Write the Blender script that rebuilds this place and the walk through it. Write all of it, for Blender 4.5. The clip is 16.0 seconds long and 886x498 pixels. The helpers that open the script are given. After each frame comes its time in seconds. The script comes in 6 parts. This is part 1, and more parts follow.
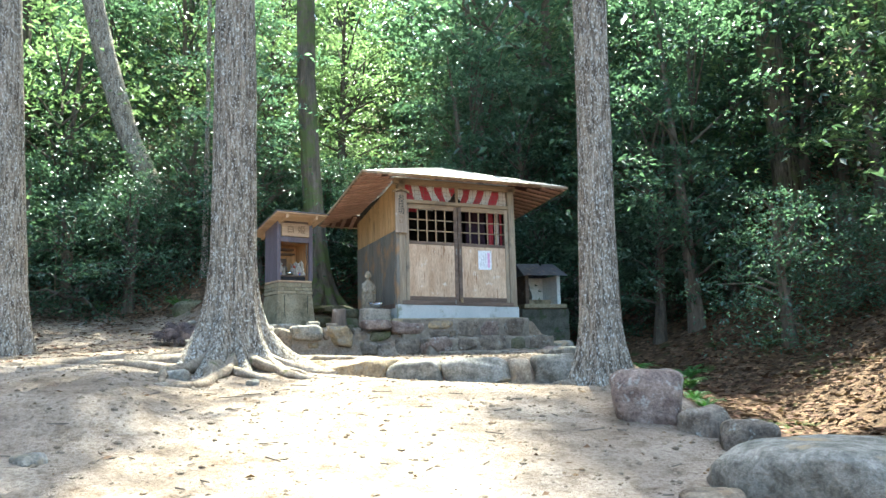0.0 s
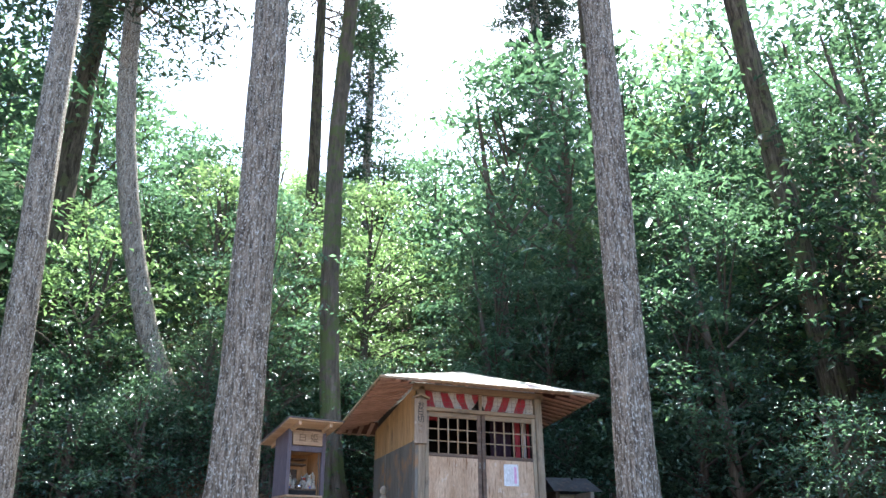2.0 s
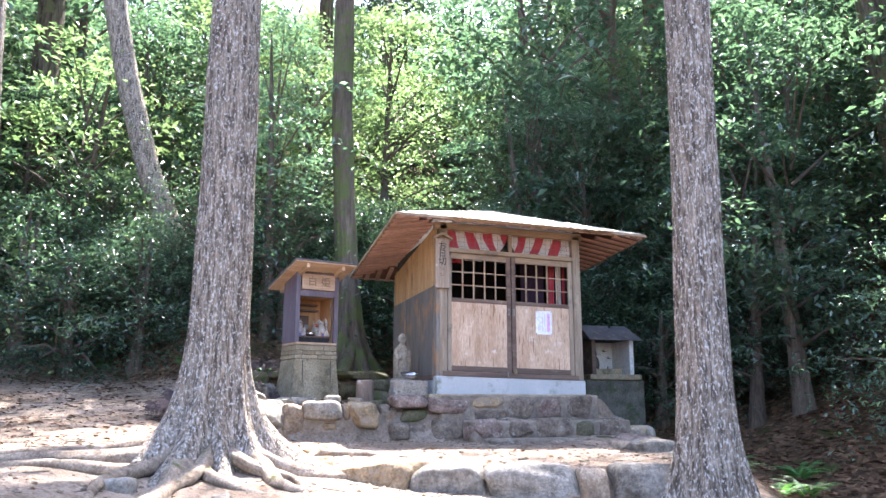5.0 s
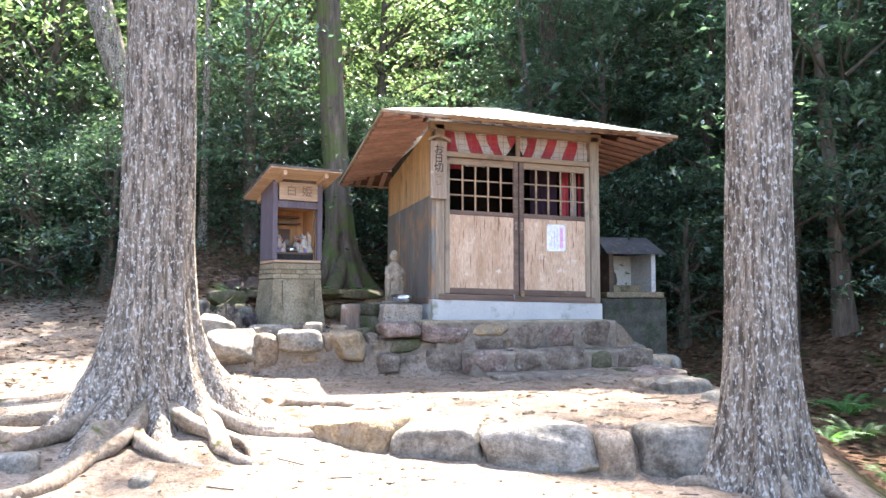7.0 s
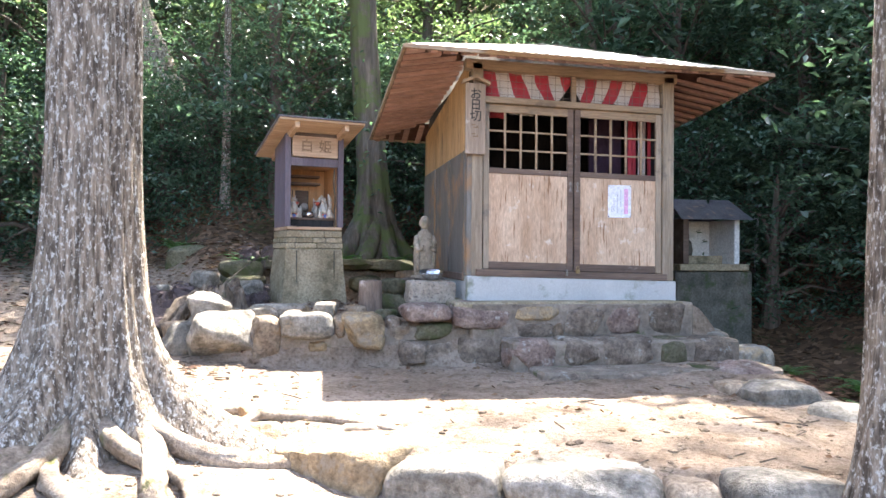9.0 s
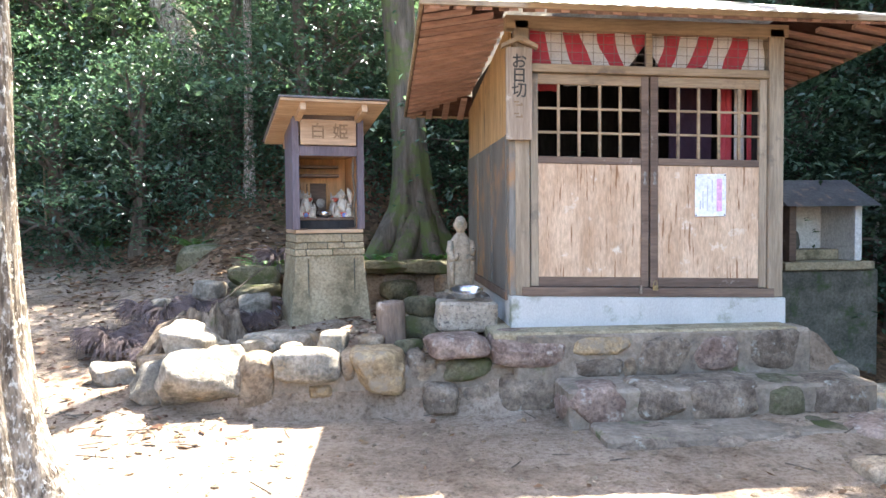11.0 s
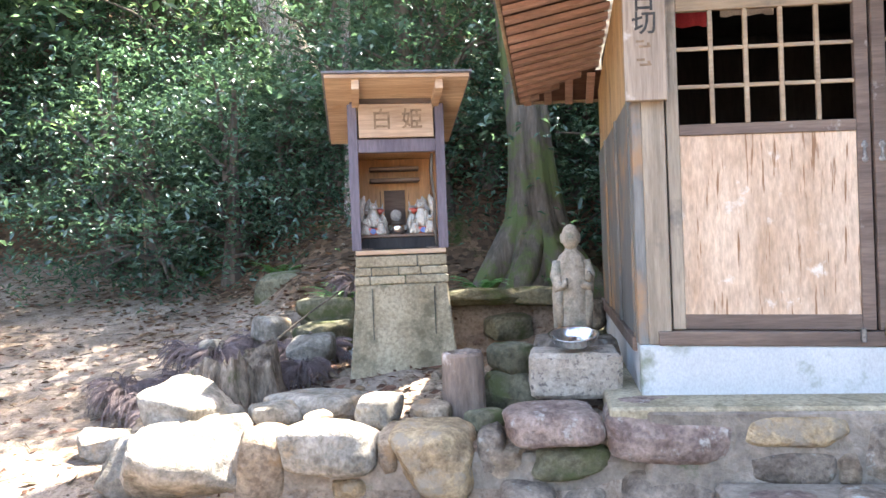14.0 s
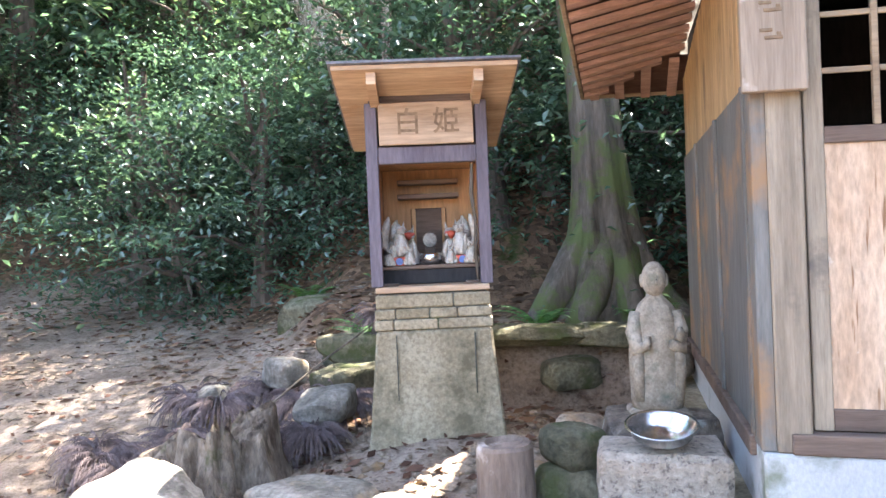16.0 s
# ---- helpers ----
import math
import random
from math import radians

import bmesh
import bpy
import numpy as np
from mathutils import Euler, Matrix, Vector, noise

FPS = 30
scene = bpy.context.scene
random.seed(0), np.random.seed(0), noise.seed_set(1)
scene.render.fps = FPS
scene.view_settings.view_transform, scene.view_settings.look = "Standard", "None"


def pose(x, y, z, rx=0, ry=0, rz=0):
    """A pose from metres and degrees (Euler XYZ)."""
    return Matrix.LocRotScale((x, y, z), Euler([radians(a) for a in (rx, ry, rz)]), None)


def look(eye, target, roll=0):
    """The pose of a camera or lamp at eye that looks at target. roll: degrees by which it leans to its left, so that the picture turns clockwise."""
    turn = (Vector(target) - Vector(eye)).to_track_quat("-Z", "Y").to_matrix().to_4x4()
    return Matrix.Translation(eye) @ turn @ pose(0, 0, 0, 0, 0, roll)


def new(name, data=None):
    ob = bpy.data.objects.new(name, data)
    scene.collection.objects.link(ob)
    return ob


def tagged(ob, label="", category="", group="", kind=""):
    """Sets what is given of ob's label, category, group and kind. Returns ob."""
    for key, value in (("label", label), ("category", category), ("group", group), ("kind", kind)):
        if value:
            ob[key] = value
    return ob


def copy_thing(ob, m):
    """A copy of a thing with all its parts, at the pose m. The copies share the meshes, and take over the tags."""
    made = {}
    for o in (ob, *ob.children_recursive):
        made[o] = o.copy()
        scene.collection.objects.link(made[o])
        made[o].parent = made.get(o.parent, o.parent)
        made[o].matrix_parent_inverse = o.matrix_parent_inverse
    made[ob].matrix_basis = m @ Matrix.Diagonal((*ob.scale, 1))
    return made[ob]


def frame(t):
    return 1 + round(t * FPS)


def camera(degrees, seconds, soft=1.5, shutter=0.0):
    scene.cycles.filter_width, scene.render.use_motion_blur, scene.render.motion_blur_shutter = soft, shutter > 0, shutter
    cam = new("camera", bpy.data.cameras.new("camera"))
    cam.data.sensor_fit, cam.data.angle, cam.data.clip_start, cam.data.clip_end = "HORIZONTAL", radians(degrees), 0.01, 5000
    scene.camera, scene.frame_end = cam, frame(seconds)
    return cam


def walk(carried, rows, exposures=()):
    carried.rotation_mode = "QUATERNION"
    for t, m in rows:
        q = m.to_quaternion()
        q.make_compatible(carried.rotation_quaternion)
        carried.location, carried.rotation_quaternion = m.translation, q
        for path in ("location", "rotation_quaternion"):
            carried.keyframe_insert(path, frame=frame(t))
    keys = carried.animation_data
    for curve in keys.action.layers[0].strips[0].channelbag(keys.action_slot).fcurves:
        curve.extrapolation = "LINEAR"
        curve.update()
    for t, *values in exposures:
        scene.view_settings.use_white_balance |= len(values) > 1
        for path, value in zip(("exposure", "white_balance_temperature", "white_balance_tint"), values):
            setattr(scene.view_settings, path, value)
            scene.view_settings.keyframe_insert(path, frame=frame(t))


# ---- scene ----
cam = camera(60.8, 16.0)
PATH = [
    (0, (-0.052, -0.219, 1.329), (0.639, 1.639, 1.591), -1.4),
    (0.5, (0.014, -0.104, 1.363), (0.705, 1.74, 1.715), -1.5),
    (1, (0.067, -0.021, 1.483), (0.747, 1.799, 1.959), -1.4),
    (1.5, (0.111, 0.061, 1.537), (0.742, 1.847, 2.179), -1.1),
    (2, (0.179, 0.211, 1.569), (0.766, 1.964, 2.331), -0.4),
    (2.5, (0.283, 0.403, 1.64), (0.845, 2.126, 2.487), 0.0),
    (3, (0.331, 0.588, 1.682), (0.858, 2.313, 2.548), 0.5),
    (3.5, (0.347, 0.768, 1.736), (0.868, 2.524, 2.539), 0.8),
    (4, (0.437, 1.027, 1.687), (0.974, 2.826, 2.374), 0.8),
    (4.5, (0.632, 1.32, 1.716), (1.176, 3.17, 2.246), 0.5),
    (5, (0.708, 1.599, 1.718), (1.253, 3.483, 2.109), 0.1),
    (7.3, (1.314, 2.938, 2.068), (1.832, 4.867, 2.176), -0.1),
    (7.5, (1.377, 3.052, 2.082), (1.879, 4.985, 2.179), -0.0),
    (8, (1.488, 3.388, 2.082), (1.938, 5.335, 2.157), -0.0),
    (8.5, (1.602, 3.686, 2.13), (2.002, 5.645, 2.176), 0.1),
    (9, (1.814, 4.018, 2.18), (2.172, 5.986, 2.197), 0.4),
    (9.2, (1.861, 4.159, 2.186), (2.202, 6.129, 2.193), 0.4),
    (11.3, (2.409, 5.597, 2.573), (2.548, 7.59, 2.486), -0.4),
    (11.5, (2.464, 5.734, 2.552), (2.589, 7.728, 2.474), -0.2),
    (12, (2.571, 6.052, 2.549), (2.668, 8.048, 2.471), -0.4),
    (12.5, (2.644, 6.378, 2.53), (2.634, 8.378, 2.475), -1.2),
    (13, (2.707, 6.626, 2.526), (2.597, 8.623, 2.482), -1.6),
    (13.5, (2.794, 6.834, 2.539), (2.613, 8.826, 2.512), -1.7),
    (14, (2.859, 7.122, 2.49), (2.567, 9.101, 2.474), -2.2),
    (14.5, (2.904, 7.407, 2.658), (2.526, 9.37, 2.623), -2.3),
    (15, (2.952, 7.648, 2.66), (2.544, 9.606, 2.62), -2.2),
    (15.5, (2.925, 7.902, 2.671), (2.481, 9.852, 2.635), -2.3),
    (16, (2.83, 8.142, 2.68), (2.368, 10.087, 2.659), -2.4),
]
EXPOSURES = [(0, 2.8, 6100, -4), (0.5, 2.85, 5850, 2), (1, 3.1, 5650, 4), (1.5, 2.9, 5650, 7), (2, 2.5, 5800, 6), (2.5, 2.1, 5950, 3), (3, 1.6, 6050, 0),
             (3.5, 1.5, 6050, 1), (4, 1.95, 6050, 6), (4.5, 2.8, 5850, 11), (5, 3.1, 6050, 18), (7.5, 3.2, 6400, 13), (9, 3.1, 6450, 13),
             (11.5, 3.5, 6600, 10), (12.5, 3.75, 6600, 10), (14, 3.7, 6550, 12), (16, 3.75, 6500, 14)]
walk(cam, [(t, look(eye, target, roll)) for t, eye, target, roll in PATH], EXPOSURES)

# ---- light ----
SUN_EL, SUN_AZ = radians(62), radians(28)
world = bpy.data.worlds.new("world")
scene.world = world
world.use_nodes = True
wn = world.node_tree
bg = wn.nodes["Background"]
sky = wn.nodes.new("ShaderNodeTexSky")
sky.sky_type = "NISHITA"
sky.sun_disc = False
sky.sun_elevation, sky.sun_rotation = SUN_EL, SUN_AZ
sky.air_density, sky.dust_density = 1.0, 2.5
wn.links.new(sky.outputs[0], bg.inputs[0])
bg.inputs[1].default_value = 0.15
sun_data = bpy.data.lights.new("sun", "SUN")
sun_data.energy, sun_data.angle, sun_data.color = 5.0, radians(0.6), (1.0, 0.95, 0.86)
sun = new("sun", sun_data)
SUN_DIR = Vector((math.sin(SUN_AZ) * math.cos(SUN_EL), math.cos(SUN_AZ) * math.cos(SUN_EL), math.sin(SUN_EL)))
sun.matrix_world = look(SUN_DIR * 60, (0, 0, 0))


# ---- materials ----
def mat_new(name):
    m = bpy.data.materials.new(name)
    m.use_nodes = True
    return m, m.node_tree.nodes, m.node_tree.links, m.node_tree.nodes["Principled BSDF"]


def ramp_node(nodes, stops):
    r = nodes.new("ShaderNodeValToRGB")
    while len(r.color_ramp.elements) < len(stops):
        r.color_ramp.elements.new(0.5)
    for e, (p, c) in zip(r.color_ramp.elements, stops):
        e.position, e.color = p, (*c, 1) if len(c) == 3 else c
    return r


def noise_node(nodes, links, coord, scale, detail=5, rough=0.6, stretch=(1, 1, 1), distort=0.0):
    mp = nodes.new("ShaderNodeMapping")
    mp.inputs["Scale"].default_value = stretch
    links.new(coord, mp.inputs[0])
    n = nodes.new("ShaderNodeTexNoise")
    n.inputs["Scale"].default_value = scale
    n.inputs["Detail"].default_value = detail
    n.inputs["Roughness"].default_value = rough
    n.inputs["Distortion"].default_value = distort
    links.new(mp.outputs[0], n.inputs[0])
    return n


def mix_col(nodes, links, fac, a, b, mode="MIX"):
    mx = nodes.new("ShaderNodeMix")
    mx.data_type, mx.blend_type = "RGBA", mode
    for sock, v in ((mx.inputs[0], fac), (mx.inputs[6], a), (mx.inputs[7], b)):
        if isinstance(v, bpy.types.NodeSocket):
            links.new(v, sock)
        elif isinstance(v, (int, float)):
            sock.default_value = v
        else:
            sock.default_value = (*v, 1)
    return mx.outputs[2]


def surface(name, dark, light, scale=6.0, stretch=(1, 1, 1), rough=0.85, metal=0.0, bump=0.3, fine=40.0,
            spot=None, spot_scale=9.0, spot_at=0.62, vary=0.12, spec=0.3, bump_dist=0.01, streak=None, span=(0.3, 0.7), spot_stretch=(1, 1, 1), grit=0.62):
    """Two-scale weathered surface: broad tone, fine grain, optional patches of another colour."""
    m, nd, lk, bs = mat_new(name)
    tc = nd.new("ShaderNodeTexCoord")
    co = tc.outputs["Object"]
    info = nd.new("ShaderNodeObjectInfo")
    add = nd.new("ShaderNodeVectorMath")
    add.operation = "MULTIPLY_ADD"
    comb = nd.new("ShaderNodeCombineXYZ")
    for k in range(3):
        lk.new(info.outputs["Random"], comb.inputs[k])
    lk.new(comb.outputs[0], add.inputs[0])
    add.inputs[1].default_value = (17.3, 9.1, 5.7)
    lk.new(co, add.inputs[2])
    co = add.outputs[0]
    broad = noise_node(nd, lk, co, scale, 5, 0.6, stretch)
    rp = ramp_node(nd, [(span[0], dark), (span[1], light)])
    lk.new(broad.outputs[0], rp.inputs[0])
    grain = noise_node(nd, lk, co, fine, 4, 0.7, stretch)
    g = ramp_node(nd, [(0.25 if grit > 0.6 else 0.3, (grit, grit, grit)), (0.75 if grit > 0.6 else 0.7, (1.2, 1.2, 1.2))])
    lk.new(grain.outputs[0], g.inputs[0])
    col = mix_col(nd, lk, 1.0, rp.outputs[0], g.outputs[0], "MULTIPLY")
    if spot:
        sp = noise_node(nd, lk, co, spot_scale, 6, 0.65, spot_stretch)
        sr = ramp_node(nd, [(spot_at - 0.05, (0, 0, 0)), (spot_at + 0.06, (1, 1, 1))])
        lk.new(sp.outputs[0], sr.inputs[0])
        col = mix_col(nd, lk, sr.outputs[0], col, spot)
    if streak:
        sk = noise_node(nd, lk, co, streak[1], 3, 0.6, streak[2])
        sr = ramp_node(nd, [(streak[3], (0, 0, 0)), (streak[3] + 0.06, (1, 1, 1))])
        lk.new(sk.outputs[0], sr.inputs[0])
        col = mix_col(nd, lk, sr.outputs[0], col, streak[0])
    if vary:
        hsv = nd.new("ShaderNodeHueSaturation")
        mr = nd.new("ShaderNodeMapRange")
        mr.inputs[3].default_value, mr.inputs[4].default_value = 1 - vary, 1 + vary
        lk.new(info.outputs["Random"], mr.inputs[0])
        lk.new(mr.outputs[0], hsv.inputs["Value"])
        lk.new(col, hsv.inputs["Color"])
        col = hsv.outputs[0]
    lk.new(col, bs.inputs["Base Color"])
    bs.inputs["Roughness"].default_value = rough
    bs.inputs["Metallic"].default_value = metal
    bs.inputs["Specular IOR Level"].default_value = spec
    if bump:
        h = nd.new("ShaderNodeMath")
        h.operation = "ADD"
        lk.new(broad.outputs[0], h.inputs[0])
        lk.new(grain.outputs[0], h.inputs[1])
        bp = nd.new("ShaderNodeBump")
        bp.inputs["Strength"].default_value = bump
        bp.inputs["Distance"].default_value = bump_dist
        lk.new(h.outputs[0], bp.inputs["Height"])
        lk.new(bp.outputs[0], bs.inputs["Normal"])
    return m


def leaf_material(name, dark, light, rough=0.38, trans=0.35, spec=0.5):
    m, nd, lk, bs = mat_new(name)
    geo = nd.new("ShaderNodeNewGeometry")
    info = nd.new("ShaderNodeObjectInfo")
    rp = ramp_node(nd, [(0.0, dark), (0.8, light), (1.0, tuple(min(1, c * 1.5) for c in light))])
    lk.new(geo.outputs["Random Per Island"], rp.inputs[0])
    hsv = nd.new("ShaderNodeHueSaturation")
    a = nd.new("ShaderNodeMapRange")
    a.inputs[3].default_value, a.inputs[4].default_value = 0.475, 0.52
    b = nd.new("ShaderNodeMapRange")
    b.inputs[3].default_value, b.inputs[4].default_value = 0.7, 1.35
    lk.new(info.outputs["Random"], a.inputs[0])
    lk.new(info.outputs["Random"], b.inputs[0])
    lk.new(a.outputs[0], hsv.inputs["Hue"])
    lk.new(b.outputs[0], hsv.inputs["Value"])
    lk.new(rp.outputs[0], hsv.inputs["Color"])
    lk.new(hsv.outputs[0], bs.inputs["Base Color"])
    bs.inputs["Roughness"].default_value = rough
    bs.inputs["Specular IOR Level"].default_value = spec
    tr = nd.new("ShaderNodeBsdfTranslucent")
    gain = mix_col(nd, lk, 1.0, hsv.outputs[0], (1.35, 1.6, 1.0), "MULTIPLY")
    lk.new(gain, tr.inputs[0])
    ms = nd.new("ShaderNodeMixShader")
    ms.inputs[0].default_value = trans
    lk.new(bs.outputs[0], ms.inputs[1])
    lk.new(tr.outputs[0], ms.inputs[2])
    lk.new(ms.outputs[0], nd["Material Output"].inputs[0])
    return m



def ground_material():
    m, nd, lk, bs = mat_new("soil_and_litter")
    co = nd.new("ShaderNodeTexCoord").outputs["Object"]
    broad = noise_node(nd, lk, co, 0.9, 5, 0.6)
    mid = noise_node(nd, lk, co, 5.5, 6, 0.68)
    fine = noise_node(nd, lk, co, 34, 5, 0.7)
    soil = ramp_node(nd, [(0.3, (0.19, 0.14, 0.102)), (0.5, (0.285, 0.222, 0.168)), (0.72, (0.37, 0.30, 0.238))])
    lk.new(broad.outputs[0], soil.inputs[0])
    speck = ramp_node(nd, [(0.3, (0.5, 0.47, 0.45)), (0.5, (1, 1, 1)), (0.7, (1.2, 1.2, 1.22))])
    lk.new(fine.outputs[0], speck.inputs[0])
    patch = ramp_node(nd, [(0.33, (0.62, 0.57, 0.52)), (0.5, (1, 1, 1)), (0.68, (1.1, 1.1, 1.1))])
    lk.new(mid.outputs[0], patch.inputs[0])
    col = mix_col(nd, lk, 1.0, soil.outputs[0], speck.outputs[0], "MULTIPLY")
    col = mix_col(nd, lk, 1.0, col, patch.outputs[0], "MULTIPLY")
    vor = nd.new("ShaderNodeTexVoronoi")
    vor.inputs["Scale"].default_value = 16
    lk.new(co, vor.inputs[0])
    lit = ramp_node(nd, [(0.0, (0.045, 0.03, 0.02)), (0.5, (0.12, 0.075, 0.045)), (0.85, (0.20, 0.125, 0.075)), (1.0, (0.30, 0.2, 0.13))])
    lk.new(vor.outputs["Color"], lit.inputs[0])
    moss = noise_node(nd, lk, co, 1.7, 5, 0.65)
    mr = ramp_node(nd, [(0.56, (0, 0, 0)), (0.66, (1, 1, 1))])
    lk.new(moss.outputs[0], mr.inputs[0])
    litter = mix_col(nd, lk, mr.outputs[0], lit.outputs[0], (0.055, 0.07, 0.022))
    at = nd.new("ShaderNodeAttribute")
    at.attribute_name = "cover"
    k = nd.new("ShaderNodeMath")
    k.operation = "MULTIPLY_ADD"
    lk.new(mid.outputs[0], k.inputs[0])
    k.inputs[1].default_value = 0.9
    lk.new(at.outputs["Fac"], k.inputs[2])
    edge = ramp_node(nd, [(0.78, (0, 0, 0)), (1.0, (1, 1, 1))])
    lk.new(k.outputs[0], edge.inputs[0])
    lk.new(mix_col(nd, lk, edge.outputs[0], col, litter), bs.inputs["Base Color"])
    bs.inputs["Roughness"].default_value = 0.95
    bs.inputs["Specular IOR Level"].default_value = 0.1
    h = nd.new("ShaderNodeMath")
    h.operation = "MULTIPLY_ADD"
    lk.new(fine.outputs[0], h.inputs[0])
    h.inputs[1].default_value = 0.5
    lk.new(mid.outputs[0], h.inputs[2])
    bp = nd.new("ShaderNodeBump")
    bp.inputs["Strength"].default_value = 1.0
    bp.inputs["Distance"].default_value = 0.06
    lk.new(h.outputs[0], bp.inputs["Height"])
    lk.new(bp.outputs[0], bs.inputs["Normal"])
    return m


GROUND = ground_material()
ROCK = surface("grey_brown_rock", (0.17, 0.125, 0.088), (0.36, 0.285, 0.205), 7, bump=0.9, fine=42, grit=0.5, span=(0.36, 0.64), spot=(0.27, 0.17, 0.09),
               spot_scale=4, spot_at=0.6, vary=0.25, bump_dist=0.015, rough=0.9, spec=0.15)
ROCK_DARK = surface("weathered_dark_stone", (0.115, 0.09, 0.07), (0.28, 0.225, 0.175), 8, bump=1.0, fine=40, grit=0.5, span=(0.36, 0.64), spot=(0.36, 0.36, 0.32),
                    spot_scale=11, spot_at=0.64, vary=0.22, bump_dist=0.015, rough=0.9, spec=0.15)
ROCK_PALE = surface("pale_grey_rock", (0.14, 0.125, 0.10), (0.315, 0.285, 0.24), 9, bump=1.0, fine=40, grit=0.55, span=(0.36, 0.64), spot=(0.30, 0.22, 0.13),
                    spot_scale=3.2, spot_at=0.62, vary=0.18, bump_dist=0.012, rough=0.9, spec=0.15)
ROCK_RED = surface("purplish_rock", (0.165, 0.115, 0.095), (0.34, 0.255, 0.21), 8, bump=1.0, fine=40, grit=0.5, span=(0.36, 0.64), spot=(0.37, 0.34, 0.30),
                   spot_scale=13, spot_at=0.62, vary=0.12, bump_dist=0.015, rough=0.9, spec=0.15)
ROCK_OCHRE = surface("ochre_sandstone", (0.21, 0.15, 0.09), (0.42, 0.31, 0.185), 7, bump=1.0, fine=40, grit=0.5, span=(0.36, 0.64), spot=(0.24, 0.20, 0.15),
                     spot_scale=8, spot_at=0.58, vary=0.12, bump_dist=0.015, rough=0.9, spec=0.15)
ROCK_MOSS = surface("mossy_rock", (0.075, 0.07, 0.045), (0.18, 0.165, 0.11), 6, bump=1.0, fine=38, grit=0.5, spot=(0.066, 0.074, 0.032),
                    spot_scale=4.5, spot_at=0.55, vary=0.2, bump_dist=0.015, rough=0.95, spec=0.1)
GRANITE = surface("rough_granite", (0.28, 0.235, 0.185), (0.47, 0.40, 0.325), 14, bump=1.0, fine=55, spot=(0.12, 0.1, 0.09),
                  spot_scale=42, spot_at=0.6, vary=0, bump_dist=0.015, rough=0.9)
MORTAR = surface("earth_mortar", (0.15, 0.125, 0.10), (0.30, 0.25, 0.20), 5, bump=0.8, fine=30, spot=(0.08, 0.10, 0.04),
                 spot_scale=4, spot_at=0.66, vary=0, bump_dist=0.02, rough=0.95, spec=0.1)
CONCRETE = surface("aged_concrete", (0.24, 0.195, 0.122), (0.42, 0.355, 0.245), 4, bump=0.5, fine=45, grit=0.55, spot=(0.14, 0.12, 0.075),
                   spot_scale=5, spot_at=0.62, vary=0.08, rough=0.92, spec=0.15)
CONCRETE_DARK = surface("stained_concrete", (0.06, 0.06, 0.05), (0.15, 0.145, 0.12), 5, bump=0.5, fine=40, spot=(0.05, 0.07, 0.03),
                        spot_scale=4, spot_at=0.6, vary=0.08, rough=0.92, spec=0.15)
PLINTH = surface("pale_blue_cement", (0.36, 0.365, 0.36), (0.48, 0.485, 0.47), 2, (1, 1, 0.6), bump=0.1, fine=110, grit=0.88, spot=(0.20, 0.215, 0.16),
                 spot_scale=3, spot_at=0.62, vary=0, rough=0.8)
WOOD_POST = surface("weathered_post_wood", (0.20, 0.155, 0.11), (0.36, 0.29, 0.21), 9, (1, 1, 0.09), bump=0.5, fine=70,
                    spot=(0.13, 0.11, 0.09), spot_scale=3, spot_at=0.6, vary=0.1, rough=0.85, bump_dist=0.004)
WOOD_RAIL = surface("weathered_rail_wood", (0.24, 0.17, 0.11), (0.42, 0.31, 0.20), 9, (0.09, 1, 1), bump=0.5, fine=70,
                    spot=(0.15, 0.11, 0.08), spot_scale=3, spot_at=0.62, vary=0.1, rough=0.85, bump_dist=0.004)
WOOD_DARK = surface("dark_stained_wood", (0.10, 0.07, 0.055), (0.20, 0.14, 0.105), 9, (0.09, 1, 1), bump=0.5, fine=70,
                    spot=(0.38, 0.34, 0.30), spot_scale=5, spot_at=0.68, vary=0.1, rough=0.85, bump_dist=0.004)
PLY = surface("peeling_plywood", (0.46, 0.30, 0.19), (0.66, 0.49, 0.35), 5, (1, 1, 0.25), bump=0.8, fine=60,
              spot=(0.68, 0.60, 0.50), spot_scale=7, spot_at=0.64, vary=0.03, rough=0.85, bump_dist=0.006,
              streak=((0.24, 0.13, 0.07), 42, (1, 1, 0.075), 0.6))
BOARD = surface("amber_side_boards", (0.36, 0.22, 0.10), (0.58, 0.39, 0.20), 7, (1, 1, 0.08), bump=0.4, fine=60,
                spot=(0.24, 0.16, 0.09), spot_scale=3, spot_at=0.62, vary=0.15, rough=0.8, bump_dist=0.004)
GREY_PANEL = surface("grey_painted_panel", (0.11, 0.105, 0.092), (0.19, 0.18, 0.16), 4, (1, 1, 0.12), bump=0.3, fine=50,
                     spot=(0.27, 0.165, 0.09), spot_scale=1.7, spot_at=0.58, vary=0.06, rough=0.75, bump_dist=0.004)
# soffit boards toned darker than the rafters, painting shade into the gaps
SOFFIT_BOARD = surface("gap_shaded_soffit_boards", (0.13, 0.07, 0.055), (0.22, 0.12, 0.09), 6, (0.2, 1, 1), bump=0.3, fine=50, vary=0.12, rough=0.8)
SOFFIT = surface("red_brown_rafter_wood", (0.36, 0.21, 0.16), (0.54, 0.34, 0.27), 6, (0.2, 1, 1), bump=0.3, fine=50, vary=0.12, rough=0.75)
SIGN_WOOD = surface("old_signboard_wood", (0.22, 0.165, 0.12), (0.40, 0.31, 0.23), 10, (1, 1, 0.07), bump=0.5, fine=60, vary=0.05,
                    spot=(0.5, 0.43, 0.36), spot_scale=6, spot_at=0.66, rough=0.85, bump_dist=0.004)
